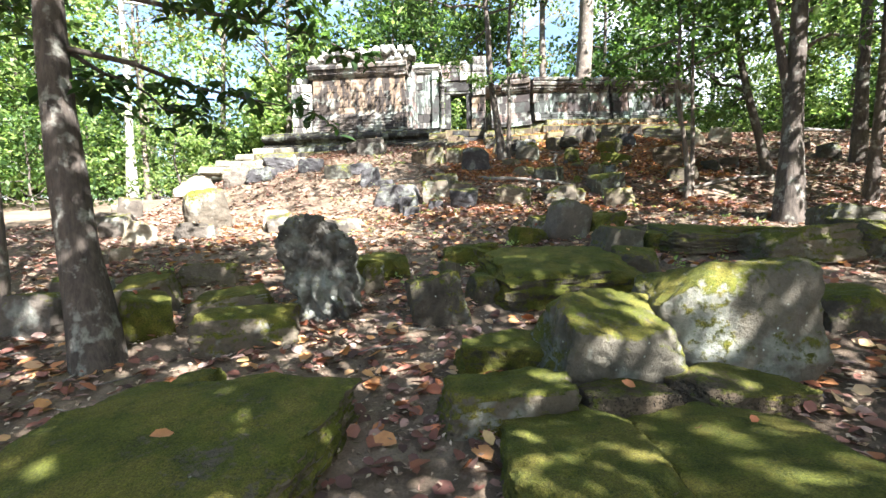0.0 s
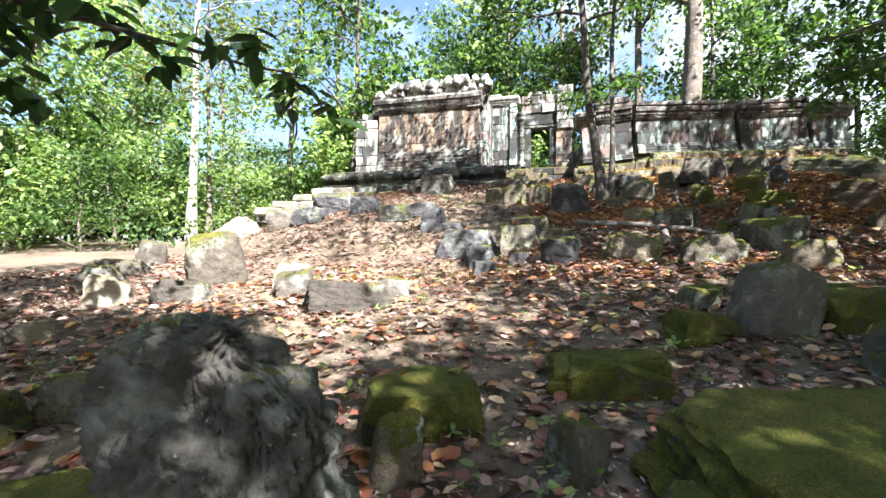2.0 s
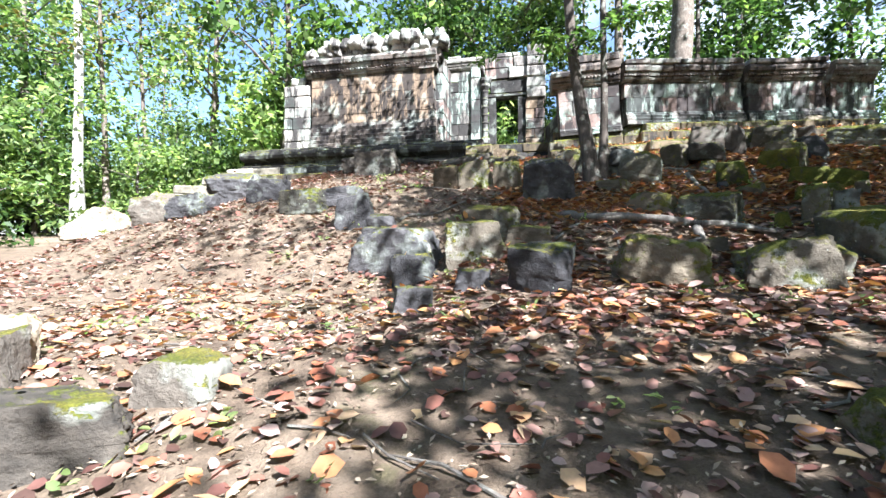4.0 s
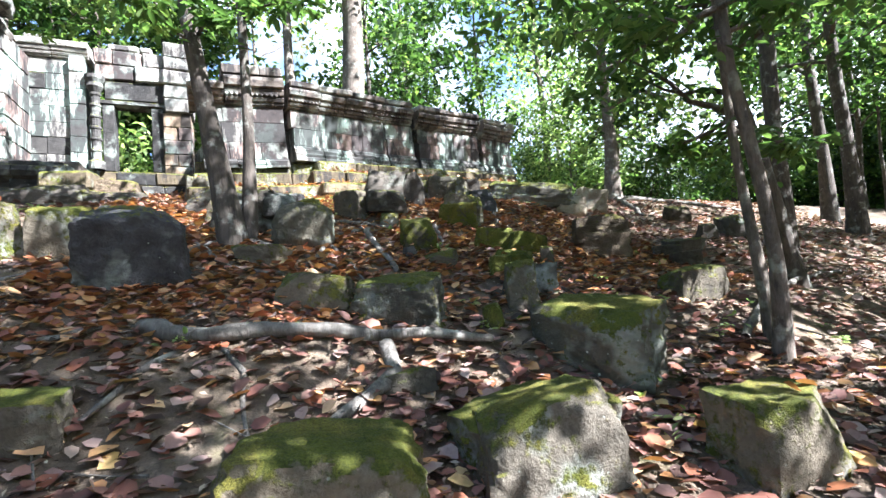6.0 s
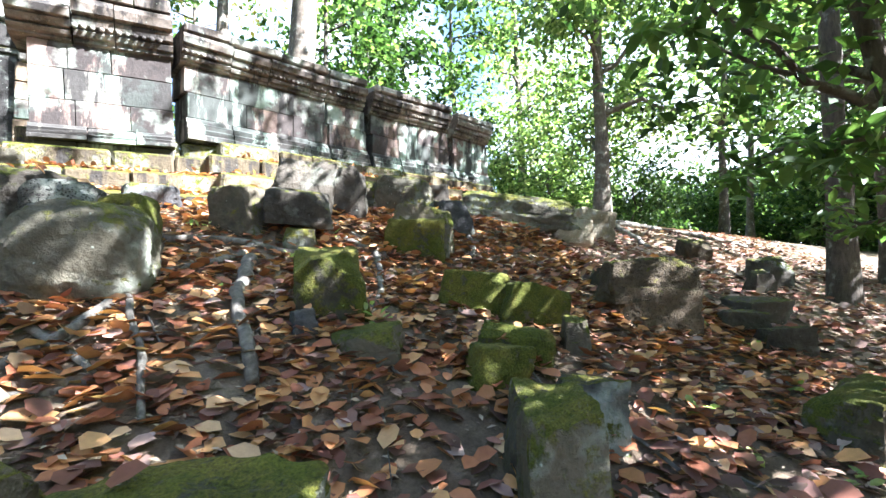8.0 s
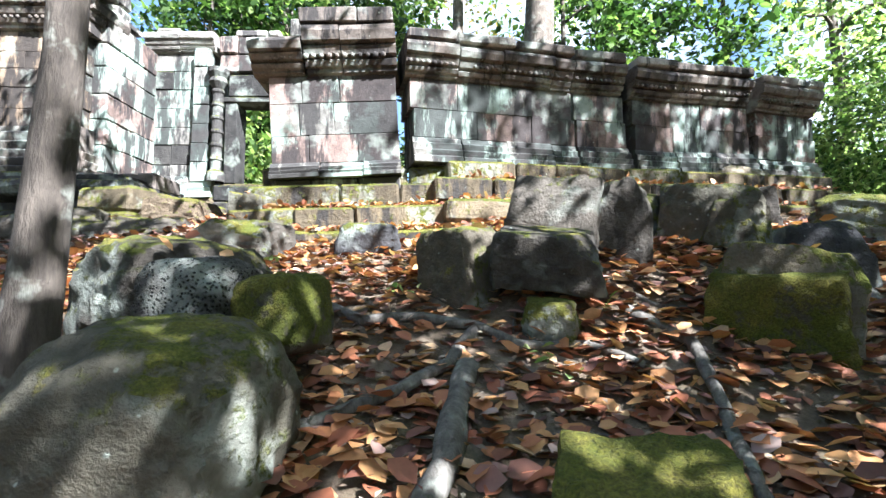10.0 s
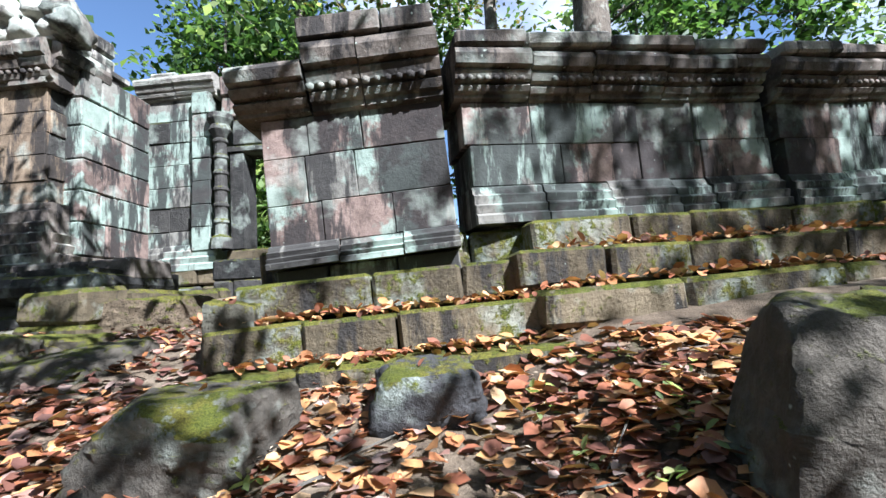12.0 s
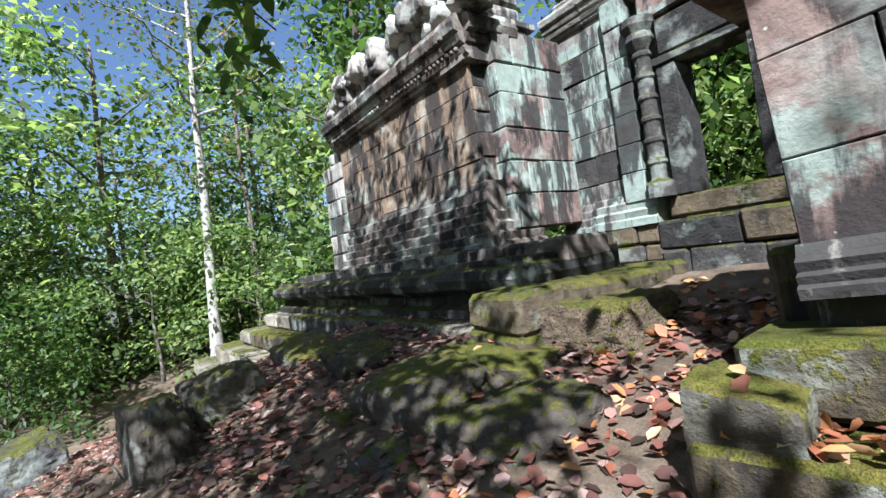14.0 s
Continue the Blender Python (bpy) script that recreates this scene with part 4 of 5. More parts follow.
def leaf_mesh(name, centres, size, mat, droop=0.35, long=2.0, shape=4, loose=0.5):
    """Leaves as folded blades about the centres, all loose pieces of one mesh."""
    n = len(centres)
    c = np.asarray(centres, float)
    ang = NRND.uniform(0, 2 * np.pi, n)
    tilt = NRND.normal(-droop, loose, n)
    ax = np.stack([np.cos(ang) * np.cos(tilt), np.sin(ang) * np.cos(tilt), np.sin(tilt)], 1)
    side = np.cross(ax, [0, 0, 1.0])
    side /= np.linalg.norm(side, axis=1)[:, None] + 1e-6
    roll = NRND.normal(0, loose * 1.2, n)[:, None]
    up = np.cross(side, ax)
    side, up = side * np.cos(roll) + up * np.sin(roll), up * np.cos(roll) - side * np.sin(roll)
    s = (size * NRND.uniform(0.65, 1.3, n))[:, None]
    if shape == 4:
        v = np.stack([c, c + ax * s * 0.5 + side * s / long * 0.55 + up * s * 0.1, c + ax * s, c + ax * s * 0.5 - side * s / long * 0.55 + up * s * 0.1], 1).reshape(-1, 3)
        f = np.arange(4 * n).reshape(-1, 4)
    else:
        w = side * s / long
        v = np.stack([c, c + ax * s * 0.3 + w * 0.45 + up * s * 0.06, c + ax * s * 0.7 + w * 0.42 + up * s * 0.04, c + ax * s - up * s * 0.08,
                      c + ax * s * 0.7 - w * 0.42 + up * s * 0.04, c + ax * s * 0.3 - w * 0.45 + up * s * 0.06], 1).reshape(-1, 3)
        base = 6 * np.arange(n)[:, None]
        f = np.concatenate([base + [0, 1, 2, 3], base + [0, 3, 4, 5]], 0)
    me = bpy.data.meshes.new(name)
    me.vertices.add(len(v))
    me.vertices.foreach_set("co", v.astype(np.float32).ravel())
    me.loops.add(f.size)
    me.loops.foreach_set("vertex_index", f.astype(np.int32).ravel())
    me.polygons.add(len(f))
    me.polygons.foreach_set("loop_start", np.arange(0, f.size, 4, dtype=np.int32))
    me.update(calc_edges=True)
    me.materials.append(mat)
    return me


def tree(name, base, top, r0, limbs, crown_r, leaves, leaf, mats, bark, label, wob=0.25, crown_low=0.35, shape=4, category="tree", droop=0.35, boughs=(), bough_mat=None):
    """Tapered trunk, limbs that spring from it, twigs, and a crown of clumps of leaves with gaps."""
    rnd = TRND
    root = tagged(new(name), label, category)
    bm = bmesh.new()
    b, t = Vector(base), Vector(top)
    pts = bend(b - Vector((0, 0, 0.25)), t, 12, wob, rnd)
    radii = [r0 * (1.45 if i == 0 else 1.12 if i == 1 else 1.0 - 0.75 * i / 12) for i in range(13)]
    tube_bm(bm, pts, radii, 10)
    part("trunk", bm, bark, root, smooth_shade=True)
    clumps = []
    height = (t - b).length
    for i in range(limbs):
        k = crown_low + (1 - crown_low) * (i + rnd.random() * 0.8) / limbs
        j = min(11, int(k * 12))
        p = pts[j].lerp(pts[j + 1], k * 12 - j)
        a = rnd.uniform(0, math.tau)
        reach = crown_r * rnd.uniform(0.55, 1.05) * (1 - 0.45 * (k - crown_low))
        e = p + Vector((math.cos(a) * reach, math.sin(a) * reach, reach * rnd.uniform(0.15, 0.75)))
        lp = bend(p, e, 6, reach * 0.18, rnd)
        bm = bmesh.new()
        lr = max(0.012, r0 * (1 - 0.75 * k) * 0.55)
        tube_bm(bm, lp, [lr * (1 - 0.8 * q / 6) for q in range(7)], 6)
        part("limb", bm, bark, root, smooth_shade=True)
        for q in (3, 4, 5, 6):
            for _ in range(2):
                clumps.append(lp[q] + Vector((rnd.gauss(0, 1), rnd.gauss(0, 1), rnd.gauss(0, 0.6))) * crown_r * 0.17)
    clumps.append(t)
    for e in boughs:
        lp = bend(pts[min(range(3, 13), key=lambda q: abs(pts[q].z - e[2] - 0.3))], e, 8, 0.25, rnd)
        bm = bmesh.new()
        tube_bm(bm, lp, [0.03 * (1 - 0.85 * q / 8) for q in range(9)], 6)
        part("bough", bm, bark, root, smooth_shade=True)
        spray = []
        for q in range(3, 9):
            for _ in range(3):
                tip = lp[q] + Vector((rnd.gauss(0, 0.25), rnd.gauss(0, 0.25), rnd.gauss(-0.03, 0.12)))
                for w in range(7):
                    spray.append(lp[q].lerp(tip, 0.4 + 0.1 * w) + Vector((rnd.gauss(0, 0.04), rnd.gauss(0, 0.04), rnd.gauss(0, 0.03))))
        ob = new("leaf_spray", leaf_mesh("leaf_spray", spray, 0.16, bough_mat or mats[0], long=2.3, shape=6, loose=0.35))
        ob.parent = root
        tagged(ob, kind="stuff")
    per = max(1, leaves // len(clumps))
    cc = np.array([list(c) for c in clumps])
    pos = np.repeat(cc, per, 0) + NRND.normal(0, 1, (len(cc) * per, 3)) * crown_r * np.array([0.115, 0.115, 0.075])
    half = len(pos) // 2 if len(mats) > 1 else len(pos)
    order = NRND.permutation(len(pos))
    for mi, sel in enumerate((order[:half], order[half:])):
        if len(sel):
            ob = new("crown", leaf_mesh("crown", pos[sel], leaf, mats[mi], shape=shape, droop=droop))
            ob.parent = root
    return root


def gz(x, y, lift=0.0):
    return (x, y, ground_z(x, y) + lift)


def up_from(x, y, dx, dy, h):
    return (x + dx, y + dy, ground_z(x, y) + h)


# trees that stand near the path
tree("tree", gz(-1.19, 2.6), up_from(-1.19, 2.6, -1.1, 0.5, 7.5), 0.17, 9, 3.0, 2600, 0.2, [M_LEAF_DARK, M_LEAF], M_BARK_DARK, "leaning rough-barked tree beside mossy stones", wob=0.35, crown_low=0.5, shape=6, boughs=((-0.9, 3.7, 3.2), (0.1, 4.6, 3.4), (0.9, 4.3, 3.9), (-1.8, 3.2, 3.3), (0.4, 3.2, 4.2)))
tree("tree", gz(-5.2, 4.6), up_from(-5.2, 4.6, -0.3, 0.3, 8.5), 0.11, 8, 2.6, 2600, 0.2, [M_LEAF_DARK, M_LEAF], M_BARK, "slim tree standing below the sunny slope", crown_low=0.45)
tree("tree", gz(7.75, 8.3), up_from(7.75, 8.3, 0.3, 0.3, 10), 0.2, 12, 3.6, 5600, 0.2, [M_LEAF_DARK, M_LEAF], M_BARK_DARK, "dark trunked forest tree at the slope's side", crown_low=0.4)
tree("tree", gz(8.2, 8.6), up_from(8.2, 8.6, -1.5, -0.4, 8), 0.11, 6, 2.6, 900, 0.2, [M_LEAF_DARK, M_LEAF], M_BARK_DARK, "thin leaning forest tree beside a thicker one", crown_low=0.5)
tree("tree", gz(11.2, 11.0), up_from(11.2, 11.0, 0.4, 0, 9), 0.13, 8, 2.8, 1200, 0.2, [M_LEAF_DARK, M_LEAF], M_BARK_DARK, "slender forest tree with dense dark leaves", crown_low=0.4)
tree("sapling", gz(2.68, 15.1), up_from(2.68, 15.1, -1.2, 0.2, 11.5), 0.13, 15, 3.2, 7200, 0.2, [M_LEAF, M_LEAF_DARK], M_BARK_DARK, "forked young tree rooted in rubble before the doorway", crown_low=0.42, shape=6, boughs=((0.3, 18.1, 7.8), (1.8, 14.2, 6.6), (2.6, 14.6, 6.8), (0.9, 17.2, 7.9)))
tree("sapling", gz(2.82, 15.15), up_from(2.82, 15.15, 0.4, 0.3, 10.5), 0.08, 9, 2.6, 1700, 0.19, [M_LEAF, M_LEAF_DARK], M_BARK_DARK, "thin second stem of the forked sapling", crown_low=0.55, shape=6, boughs=((3.4, 14.3, 6.8), (3.9, 15.2, 7.4)))
tree("sapling", gz(7.17, 11.38), up_from(7.17, 11.38, -0.35, 0.25, 7.0), 0.075, 7, 2.3, 1100, 0.2, [M_LEAF, M_LEAF_DARK], M_BARK, "slim grey-barked sapling among leaves", crown_low=0.45, shape=6, boughs=((5.4, 11.9, 5.6), (5.0, 12.6, 6.0), (6.6, 13.0, 5.6), (6.2, 10.6, 5.4)), bough_mat=M_LEAF)
tree("sapling", gz(7.32, 11.5), up_from(7.32, 11.5, 0.3, 0.4, 7.4), 0.06, 7, 2.2, 1100, 0.2, [M_LEAF, M_LEAF_DARK], M_BARK, "slim grey-barked sapling leaning by its twin", crown_low=0.45, shape=6, boughs=((7.5, 12.7, 4.9), (8.4, 12.6, 4.7), (6.4, 12.2, 5.9), (8.2, 11.6, 4.6)), bough_mat=M_LEAF)
tree("tree", gz(9.8, 12.45), up_from(9.8, 12.45, -1.6, 0.6, 7.5), 0.13, 9, 2.6, 1700, 0.18, [M_LEAF_DARK, M_LEAF], M_BARK_DARK, "bushy forest tree bending over the slope", crown_low=0.3, boughs=((8.6, 13.6, 5.0), (9.2, 14.2, 5.2), (10.5, 13.6, 4.6)), bough_mat=M_LEAF)
tree("tree", gz(13.4, 14.4), up_from(13.4, 14.4, 0.2, 0.4, 17), 0.18, 18, 4.2, 7500, 0.25, [M_LEAF_DARK, M_LEAF], M_BARK_DARK, "tall dark forest tree with wide crown", crown_low=0.68)
tree("tree", gz(15.2, 20.6), up_from(15.2, 20.6, 0.5, 0.5, 9.5), 0.26, 16, 3.8, 9500, 0.23, [M_LEAF_LIGHTENED, M_LEAF], M_BARK, "sunlit tree with spreading roots beyond the wall", crown_low=0.3)
tree("tree", gz(7.2, 25.5), up_from(7.2, 25.5, 0.6, 0.5, 17), 0.55, 10, 5.0, 5000, 0.26, [M_LEAF_LIGHTENED, M_LEAF], M_BARK, "tall thick-trunked tree behind the long wall", crown_low=0.5)
tree("tree", gz(5.4, 27.0), up_from(5.4, 27.0, 0.1, 0.5, 17), 0.26, 9, 4.2, 4200, 0.26, [M_LEAF, M_LEAF_DARK], M_BARK, "tall straight tree behind the long wall", crown_low=0.45)
tree("tree", gz(-15.5, 20.4), up_from(-15.5, 20.4, -0.4, 0.5, 16.5), 0.22, 14, 4.4, 2200, 0.17, [M_LEAF_DRY, M_LEAF], M_BARK_PALE, "tall white-trunked tree with sparse pale crown", crown_low=0.55)
tree("tree", gz(16.5, 11.0), up_from(16.5, 11.0, 0.4, 0.3, 13), 0.18, 12, 3.8, 4200, 0.26, [M_LEAF, M_LEAF_DARK], M_BARK_DARK, "tall dark forest tree beyond the rubble slope", crown_low=0.35)
tree("tree", gz(18.3, 15.0), up_from(18.3, 15.0, -0.4, 0.3, 14), 0.2, 12, 4.2, 3200, 0.26, [M_LEAF, M_LEAF_DARK], M_BARK_DARK, "tall dark forest tree at the clearing's edge", crown_low=0.35)
tree("tree", gz(14.6, 8.0), up_from(14.6, 8.0, 0.4, 0.5, 12), 0.16, 10, 3.6, 2600, 0.26, [M_LEAF, M_LEAF_DARK], M_BARK_DARK, "slender dark forest tree in the shade", crown_low=0.35)
# unseen trees added behind the walker to shade the slope
tree("tree", gz(9.5, 2.5), up_from(9.5, 2.5, 0.5, 0, 11), 0.24, 14, 4.4, 4200, 0.26, [M_LEAF, M_LEAF_DARK], M_BARK, "unseen broad tree added to shade the slope", crown_low=0.4)
tree("tree", gz(8.4, -1.4), up_from(8.4, -1.4, 0.4, 0.3, 11), 0.22, 14, 4.0, 6000, 0.26, [M_LEAF, M_LEAF_DARK], M_BARK, "unseen broad tree added to shade the lower stones", crown_low=0.45)
tree("tree", gz(13.0, 6.5), up_from(13.0, 6.5, 0, 0.6, 12), 0.24, 12, 4.8, 4600, 0.24, [M_LEAF, M_LEAF_DARK], M_BARK, "unseen broad tree added in the wood for shade", crown_low=0.35)

# more trees added out of view, set where their crowns block the sun
tree("tree", gz(8.3, 4.8), up_from(8.3, 4.8, 0.2, 0.6, 17.5), 0.2, 15, 4.6, 3900, 0.25, [M_LEAF, M_LEAF_DARK], M_BARK, "unseen tall tree added to shade the upper slope", crown_low=0.62)
tree("tree", gz(11.6, -3.6), up_from(11.6, -3.6, 0.2, 0.6, 13), 0.22, 14, 4.6, 4600, 0.26, [M_LEAF, M_LEAF_DARK], M_BARK, "unseen leafy tree added behind the lower slope for shade", crown_low=0.4)

tree("tree", gz(3.7, -2.9), up_from(3.7, -2.9, 0.1, 0.5, 10.5), 0.2, 14, 3.2, 6500, 0.26, [M_LEAF, M_LEAF_DARK], M_BARK, "unseen broad tree added to shade the path start", crown_low=0.45)
tree("tree", gz(-3.5, 3.7), up_from(-3.5, 3.7, -0.4, 0.3, 8), 0.1, 8, 2.6, 1500, 0.2, [M_LEAF_DARK, M_LEAF], M_BARK, "thin rough-barked tree behind mossy stones", crown_low=0.5)

# wood all round: a few kinds, repeated
protos = [
    tree("forest_tree", (0, 0, 0), (0.5, 0.3, 14), 0.2, 13, 4.2, 2000, 0.42, [M_LEAF, M_LEAF_DARK], M_BARK_DARK, "tall forest tree with dark green crown", crown_low=0.3),
    tree("forest_tree", (0, 0, 0), (-0.7, 0.3, 17), 0.24, 14, 4.6, 1900, 0.42, [M_LEAF_LIGHTENED, M_LEAF], M_BARK, "tall forest tree with green crown lightened for sun", crown_low=0.35),
    tree("forest_tree", (0, 0, 0), (0.4, -0.5, 18), 0.2, 12, 4.2, 1200, 0.36, [M_LEAF_DRY, M_LEAF], M_BARK, "tall grey-trunked forest tree with yellowing crown", crown_low=0.5),
    tree("forest_tree", (0, 0, 0), (0.2, 0.5, 10), 0.11, 12, 3.0, 2200, 0.36, [M_LEAF_DARK, M_LEAF], M_BARK_DARK, "young forest tree with low dark branches", crown_low=0.12),
    tree("forest_tree", (0, 0, 0), (0.5, 0.3, 11), 0.085, 9, 3.0, 1500, 0.34, [M_LEAF, M_LEAF_DARK], M_BARK_DARK, "slim bare-stemmed forest tree with a high crown", crown_low=0.42),
]
shrubs = [
    tree("shrub", (0, 0, 0), (0.2, 0.1, 3.6), 0.05, 14, 2.0, 3000, 0.17, [M_LEAF_LIGHTENED, M_LEAF], M_BARK_DARK, "dense green forest shrub lightened for sun and haze", crown_low=0.05, category="shrub"),
    tree("shrub", (0, 0, 0), (-0.2, 0.1, 2.6), 0.04, 14, 1.9, 2700, 0.16, [M_LEAF_DARK, M_LEAF], M_BARK_DARK, "dense dark green forest shrub", crown_low=0.05, category="shrub"),
]
WR = random.Random(11)


def wood(kinds, count, place, smin, smax, group):
    used, made = set(), 0
    while made < count:
        x, y = place()
        k = kinds[WR.randrange(len(kinds))]
        s = WR.uniform(smin, smax)
        m = pose(x, y, ground_z(x, y) - 0.1, 0, 0, WR.uniform(0, 360))
        if k.name not in used:
            used.add(k.name)
            k.matrix_world = m
            ob = k
        else:
            ob = copy_thing(k, m)
        ob.scale = (s, s, s * WR.uniform(0.9, 1.15))
        tagged(ob, group=group)
        made += 1


def clear(x, y):
    return (x > -12.5 and x < 19 and y > -6 and y < 23.0) or (-9 < x < 13.5 and y < 30)


def ring(r0, r1, a0, a1):
    def f():
        while True:
            a, r = radians(WR.uniform(a0, a1)), math.sqrt(WR.uniform(r0 * r0, r1 * r1))
            x, y = 2 + r * math.cos(a), 13 + r * math.sin(a)
            if not clear(x, y):
                return x, y
    return f


def only(ks, i):
    return [ks[j] for j in i]


wood(only(protos, (0, 1, 1)), 9, ring(19, 34, 15, 75), 0.75, 1.0, "forest trees")
wood(only(protos, (0, 1, 2)), 13, ring(15, 34, 75, 135), 0.8, 1.15, "forest trees")
wood(only(protos, (1, 1, 2, 3)), 26, ring(20, 40, 135, 205), 0.7, 1.05, "forest trees")
wood(only(protos, (0, 4, 4)), 46, ring(14, 38, -40, 15), 0.7, 1.0, "forest trees")
wood(only(protos, (0, 3)), 20, ring(18, 34, 205, 325), 0.8, 1.1, "forest trees")
wood(only(shrubs, (0, 1)), 20, ring(15, 30, 120, 195), 0.8, 1.5, "forest shrubs")
wood(only(shrubs, (0, 1)), 22, ring(13, 32, 20, 120), 0.8, 1.4, "forest shrubs")
wood(only(shrubs, (1,)), 70, ring(33, 44, -45, 30), 1.3, 2.2, "forest shrubs")
wood(only(shrubs, (1, 0)), 44, ring(26, 42, 20, 200), 0.9, 1.6, "forest shrubs")
wood(only(shrubs, (0, 1)), 10, ring(24, 34, 205, 330), 0.9, 1.4, "forest shrubs")


def patch(x0, x1, y0, y1):
    return lambda: (WR.uniform(x0, x1), WR.uniform(y0, y1))


wood(only(shrubs, (0,)), 26, patch(-28, -17, 12, 36), 1.1, 1.9, "forest shrubs")
wood(only(shrubs, (0, 0, 1)), 10, patch(-13, -7.5, 25, 34), 1.3, 2.2, "forest shrubs")
wood(only(shrubs, (0, 1)), 14, patch(17.5, 26, 23, 32), 1.0, 1.6, "forest shrubs")
wood(only(shrubs, (0, 1)), 8, patch(-5.5, 0.5, 29.5, 34), 1.3, 2.0, "forest shrubs")
wood(only(protos, (0, 3, 0)), 9, patch(1, 15, 29, 35), 0.8, 1.05, "forest trees")
wood(only(protos, (3, 0)), 7, patch(-6, 1.5, 31, 37), 0.8, 1.0, "forest trees")


# ---- roots ----
def root(label, r, pts, lift=0.0):
    """A surface root: a knobbly tube that rides on the earth."""
    path = []
    for a, b in zip(pts, pts[1:]):
        n = max(2, int(math.hypot(b[0] - a[0], b[1] - a[1]) / 0.12))
        for i in range(n):
            k = i / n
            x, y = a[0] + (b[0] - a[0]) * k, a[1] + (b[1] - a[1]) * k
            path.append((x, y))
    path.append(pts[-1][:2])
    q = []
    for i, (x, y) in enumerate(path):
        wob = 0.04 * noise.noise((x * 3, y * 3, 7))
        q.append(Vector((x + wob, y - wob, ground_z(x, y) + r * 0.35 + lift * math.sin(math.pi * i / len(path)) ** 0.5 + 0.03 * noise.noise((x * 2, y * 2, 1)))))
    rad = [r * (1 - 0.55 * i / len(q)) * (1 + 0.25 * noise.noise(p * 4)) for i, p in enumerate(q)]
    bm = bmesh.new()
    tube_bm(bm, q, rad, 9)
    tagged(link_mesh("tree_root", bm, M_ROOT, smooth_shade=True), label, "tree root", "surface roots")


root("thick grey tree root snaking across the leafy slope", 0.07, [(1.92, 12.98), (2.1, 12.75), (2.35, 12.58), (2.75, 12.5), (3.15, 12.38), (3.5, 12.25), (3.9, 12.2), (4.4, 12.1)], 0.06)
root("grey root branch running down the slope", 0.065, [(3.55, 12.2), (3.5, 11.95), (3.25, 11.75), (2.95, 11.58), (2.75, 11.4)], 0.02)
root("thin grey root beside loose stones", 0.035, [(1.33, 12.86), (1.42, 12.87), (1.65, 13.01), (1.95, 13.05)])
root("thin grey root sunk in trodden earth", 0.03, [(2.35, 12.6), (2.02, 12.39), (1.74, 12.01), (1.56, 11.76)])
root("thin grey root sunk in trodden earth", 0.025, [(2.42, 12.62), (2.54, 12.16), (2.55, 11.66), (2.63, 11.46)])
root("thin root below the terrace", 0.03, [(0.76, 14.06), (1.03, 14.22), (1.33, 14.5)])
root("dark root among mossy stones", 0.035, [(2.2, 15.2), (2.47, 14.28), (2.88, 13.87), (3.56, 13.84)])
root("pale twisting root over orange leaves", 0.035, [(4.61, 16.11), (4.46, 15.73), (4.22, 15.43), (3.95, 15.28), (3.75, 15.12), (3.67, 14.9), (3.72, 14.65), (3.75, 14.39), (3.82, 14.0), (3.84, 13.6)], 0.03)
root("broad grey root half buried in leaves", 0.065, [(4.55, 15.7), (4.48, 15.38), (4.39, 14.99), (4.29, 14.65), (4.26, 14.39), (4.27, 14.1), (4.26, 13.75)])
root("grey root hooking round a mossy block", 0.04, [(5.55, 16.2), (5.7, 16.08), (5.8, 15.9), (5.64, 15.38), (5.38, 14.74), (5.19, 14.45), (5.04, 14.31)], 0.02)
root("dark root crossing under the stones", 0.04, [(3.6, 16.46), (3.97, 16.18), (4.32, 16.22), (4.61, 16.11), (4.84, 15.9), (5.22, 15.91), (5.47, 15.7)], 0.02)
root("grey root at the boulder's foot", 0.05, [(3.9, 15.2), (3.7, 14.84), (3.62, 14.57), (3.5, 14.3), (3.3, 14.05)])
root("dark thin root between stones", 0.025, [(5.39, 17.35), (5.55, 16.47), (5.8, 16.25), (6.1, 16.22)])
root("pale root stub on the slope", 0.04, [(7.4, 16.45), (7.2, 16.1), (6.89, 15.73)])
root("long thin root up the slope", 0.025, [(-0.79, 13.02), (-0.59, 13.29), (-0.01, 13.42), (0.8, 13.91), (1.42, 14.68)], 0.02)
root("long thin root up the slope", 0.022, [(-1.34, 14.72), (-1.04, 15.0), (0.07, 14.48)], 0.02)
root("root at the foot of the forked sapling", 0.035, [(2.75, 15.6), (3.25, 14.5), (3.66, 13.92)])
root("pale root at the sapling's foot", 0.045, [(7.09, 11.64), (7.97, 11.95), (9.67, 12.36), (12.07, 12.83)], 0.1)
root("root at the foot of the forked sapling", 0.06, [(2.7, 15.3), (3.0, 14.9), (3.15, 14.5), (3.0, 14.1)])
root("root at the foot of the forked sapling", 0.05, [(2.7, 15.3), (2.3, 15.0), (2.1, 14.6)])
root("dry stick-like root between mossy slabs", 0.025, [(1.62, 4.8), (1.36, 4.43), (1.22, 4.02), (1.15, 3.6)])
root("pale root of the far tree", 0.12, [(15.2, 20.5), (14.0, 18.9), (13.0, 17.6)])
root("pale root of the far tree", 0.12, [(15.2, 20.5), (16.8, 19.4), (18.5, 18.2)])


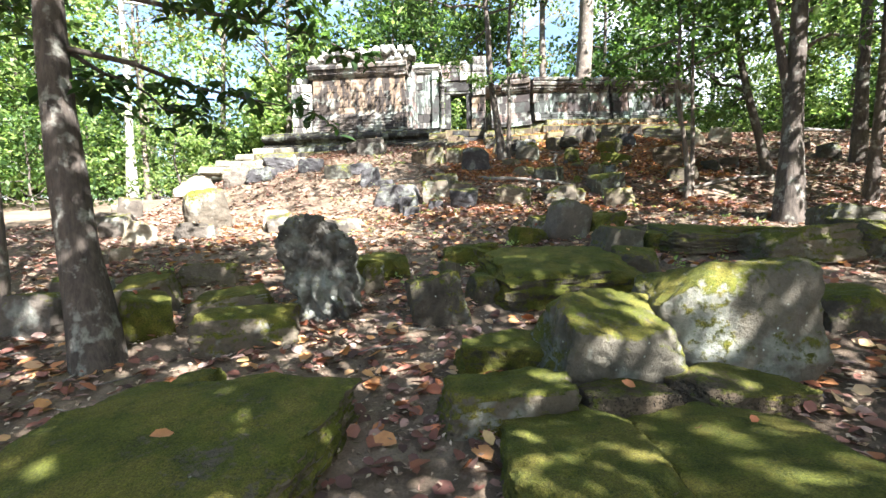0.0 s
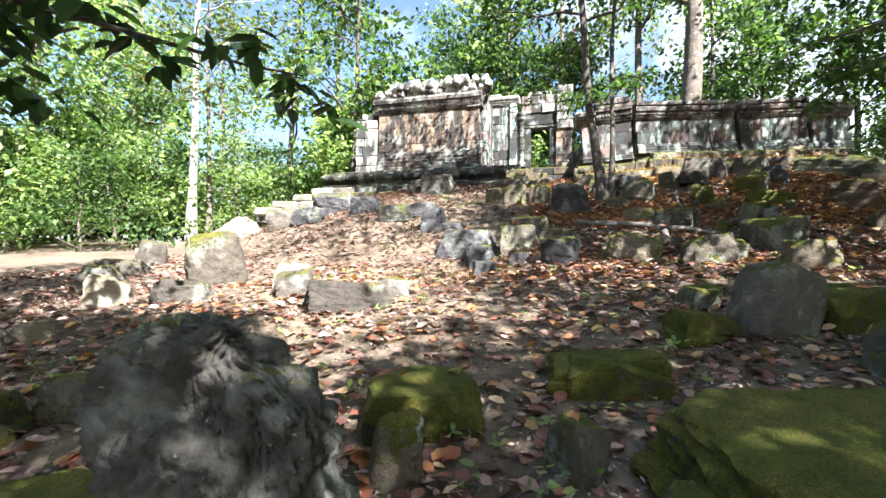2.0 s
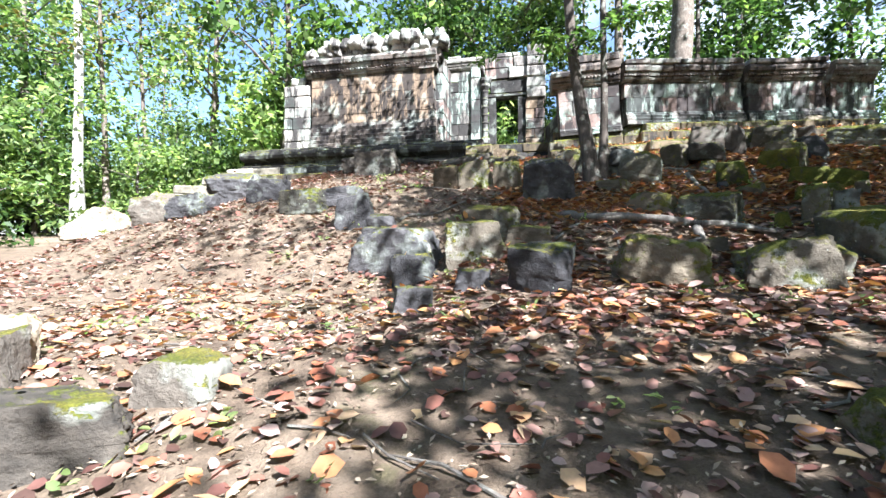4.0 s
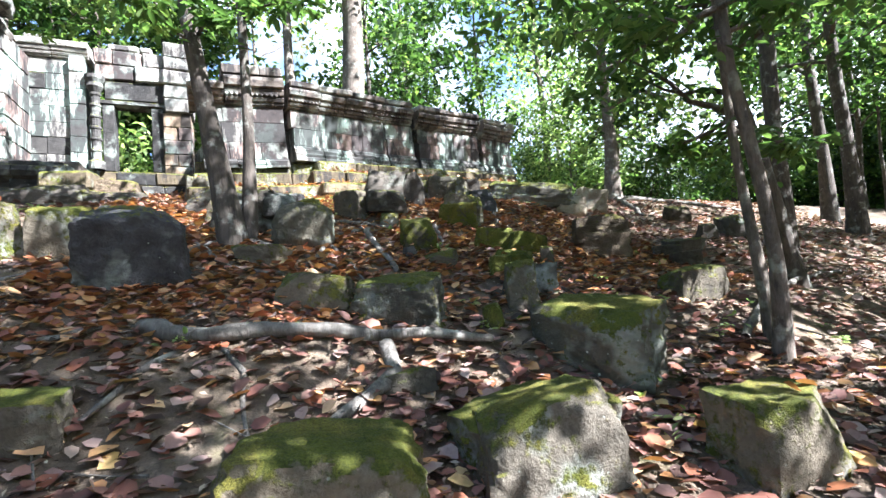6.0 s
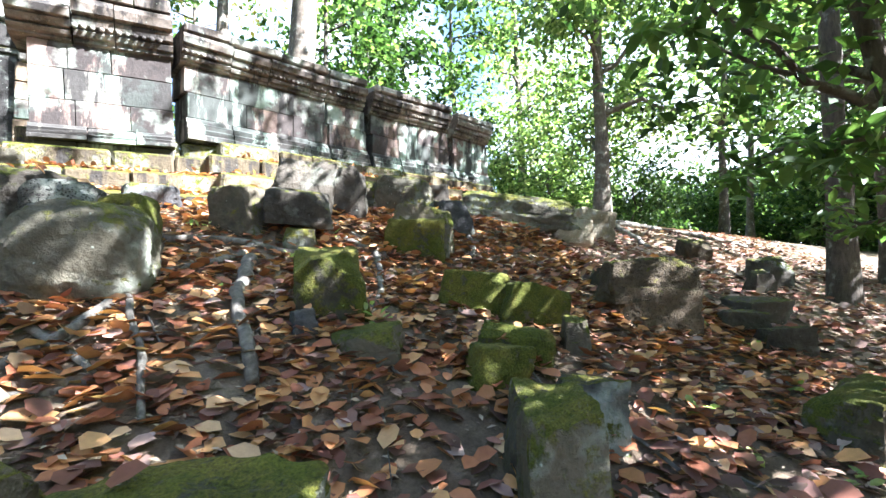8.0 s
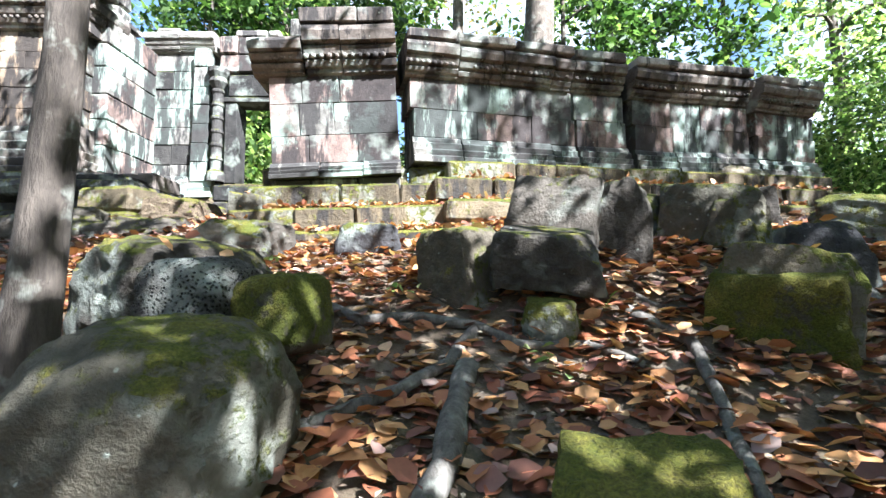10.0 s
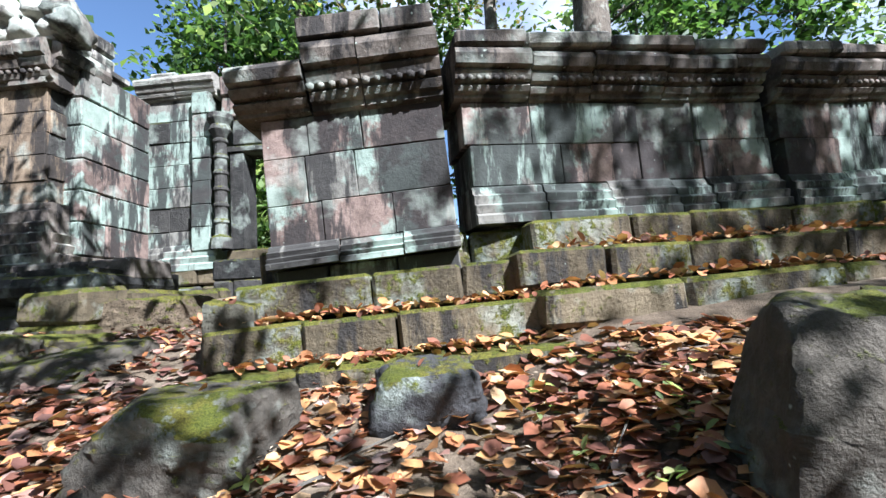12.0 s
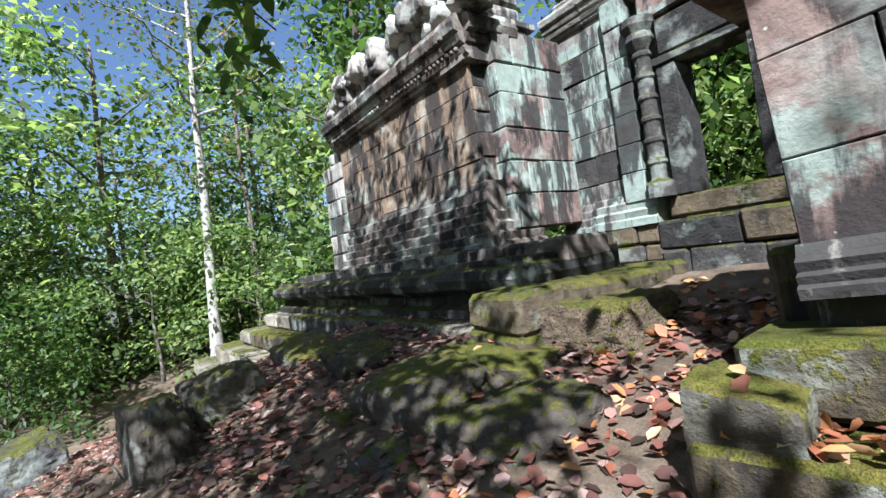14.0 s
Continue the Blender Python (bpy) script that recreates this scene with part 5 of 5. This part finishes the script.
# ---- fallen leaves ----
def litter(name, label, mat, n, x0, x1, y0, y1, size, keep=None, shape=6):
    out = []
    r = random.Random(n)
    while len(out) < n:
        x, y = r.uniform(x0, x1), r.uniform(y0, y1)
        if noise.noise((x * 0.9, y * 0.9, 4)) * 0.6 + 0.62 < r.random() or (keep and not keep(x, y)):
            continue
        out.append((x, y, ground_z(x, y) + 0.01 + 0.03 * r.random()))
    me = leaf_mesh("leaf_litter", out, size, mat, droop=0.0, long=1.35 if shape == 6 else 2.6, shape=shape, loose=0.26)
    tagged(new(name, me), label, "fallen leaves", kind="stuff")


litter("leaf_litter", "dry brown and reddish leaves scattered over the slope", M_LITTER, 34000, -10, 12, -2.5, 18.5, 0.10)
litter("leaf_litter", "brown leaves lying below the terrace ledge", M_LITTER, 5000, -7, 2.2, 17.5, 21.0, 0.10)
litter("leaf_litter", "crumbled leaf scraps and straw over the earth", M_SCRAP, 60000, -6, 9, -0.5, 18.5, 0.045, shape=4)
litter("leaf_litter", "thick drift of orange and tan fallen leaves", M_LITTER_RED, 13500, 0.8, 9, 12.6, 18.6, 0.115)
litter("leaf_litter", "tan and reddish leaves thinly spread on trodden earth", M_LITTER, 2600, 0.5, 8, 9.5, 12.8, 0.125)
litter("leaf_litter", "single orange leaves on trodden earth", M_LITTER_RED, 900, 0.5, 8, 9.5, 12.8, 0.13)
litter("leaf_litter", "brown leaves on the forest floor beyond the rubble", M_LITTER, 12000, 8.5, 22, 8, 21, 0.13)
litter("leaf_litter", "red and yellow leaves on the lower path", M_LITTER_RED, 3200, -4, 7, 0, 11.5, 0.13)


def top_leaves():
    """Single leaves that have come to rest on stones and steps."""
    r = random.Random(9)
    out = []
    for x, y, z, w, d in TOPS:
        for _ in range(r.randrange(0, 3)):
            out.append((x + r.uniform(-0.25, 0.25) * w, y + r.uniform(-0.25, 0.25) * d, z + 0.03))
    for i in range(460):
        k = r.uniform(0, 2.8)
        row = r.choice(((-0.28, 0.34), (0.02, 0.66), (-0.1, 0.66), (-0.4, 0.34)))
        p = MS @ Vector((k, row[0] + r.uniform(-0.08, 0.1), row[1] + r.uniform(0.01, 0.04)))
        out.append(tuple(p))
    for i in range(700):
        k = r.uniform(0, 6.4)
        row = r.choice(((0.16, 0.68), (-0.14, 0.37)))
        p = MS2 @ Vector((k, row[0] + r.uniform(-0.1, 0.1), row[1] + r.uniform(0.01, 0.04)))
        out.append(tuple(p))
    for i in range(260):
        p = Vector((r.uniform(0.6, 2.3), r.uniform(18.9, 21.6), 0))
        p.z = ground_z(p.x, p.y) + 0.025
        out.append(tuple(p))
    me = leaf_mesh("leaf_litter", out, 0.095, M_LITTER_RED, droop=0.0, long=1.5, shape=6, loose=0.42)
    tagged(new("leaf_litter", me), "orange leaves resting on stone treads and blocks", "fallen leaves", kind="stuff")


top_leaves()


# ---- small things on the earth ----
def weeds():
    """Low seedlings with a few fresh leaves each."""
    r = random.Random(14)
    out = []
    for _ in range(520):
        x, y = r.uniform(-3, 8.5), r.uniform(3.5, 18.3)
        if noise.noise((x * 0.7, y * 0.7, 31)) < 0.02:
            continue
        for _ in range(r.randrange(4, 9)):
            out.append((x + r.gauss(0, 0.05), y + r.gauss(0, 0.05), ground_z(x, y) + r.uniform(0.02, 0.09)))
    me = leaf_mesh("seedling_leaves", out, 0.07, M_LEAF_LIGHTENED, droop=-0.2, long=1.9, shape=6, loose=0.4)
    tagged(new("seedlings", me), "low green seedlings sprouting between fallen leaves", "weeds", kind="stuff")


def twigs():
    """Dry sticks scattered on the slope."""
    r = random.Random(15)
    bm = bmesh.new()
    for _ in range(420):
        x, y, a, n = r.uniform(-4, 9), r.uniform(1.5, 18.3), r.uniform(0, math.tau), r.uniform(0.15, 0.7)
        e = (x + n * math.cos(a), y + n * math.sin(a))
        k = r.uniform(0.004, 0.011)
        mid = ((x + e[0]) / 2 + r.gauss(0, 0.03), (y + e[1]) / 2 + r.gauss(0, 0.03))
        pts = [Vector((p[0], p[1], ground_z(*p) + k + r.uniform(0.0, 0.03))) for p in ((x, y), mid, e)]
        tube_bm(bm, pts, [k, k * 0.85, k * 0.5], 5)
    tagged(link_mesh("twigs", bm, M_ROOT), "dry grey twigs scattered over leaves and earth", "twigs", kind="stuff")


def crumbs():
    """Small stones and clods on the bare earth."""
    r = random.Random(16)
    v, f = [], []
    shape = ((1, 0, 0), (0, 1, 0), (-1, 0, 0), (0, -1, 0), (0, 0, 1))
    for _ in range(16000):
        x, y = r.uniform(-5, 9), r.uniform(-0.5, 19)
        s = 0.008 + 0.03 * r.random() ** 3
        z, a, b = ground_z(x, y), r.uniform(0, math.tau), len(v)
        for p in shape:
            k = s * r.uniform(0.7, 1.3)
            v.append((x + k * (p[0] * math.cos(a) - p[1] * math.sin(a)), y + k * (p[0] * math.sin(a) + p[1] * math.cos(a)), z - 0.004 + k * p[2] * 0.8))
        f += [(b, b + 1, b + 4), (b + 1, b + 2, b + 4), (b + 2, b + 3, b + 4), (b + 3, b, b + 4)]
    me = bpy.data.meshes.new("gravel")
    me.from_pydata(v, [], f)
    me.materials.append(M_EARTH)
    tagged(new("gravel", me), "small clods and grit on the bare earth", "gravel", kind="stuff")


weeds()
twigs()
crumbs()
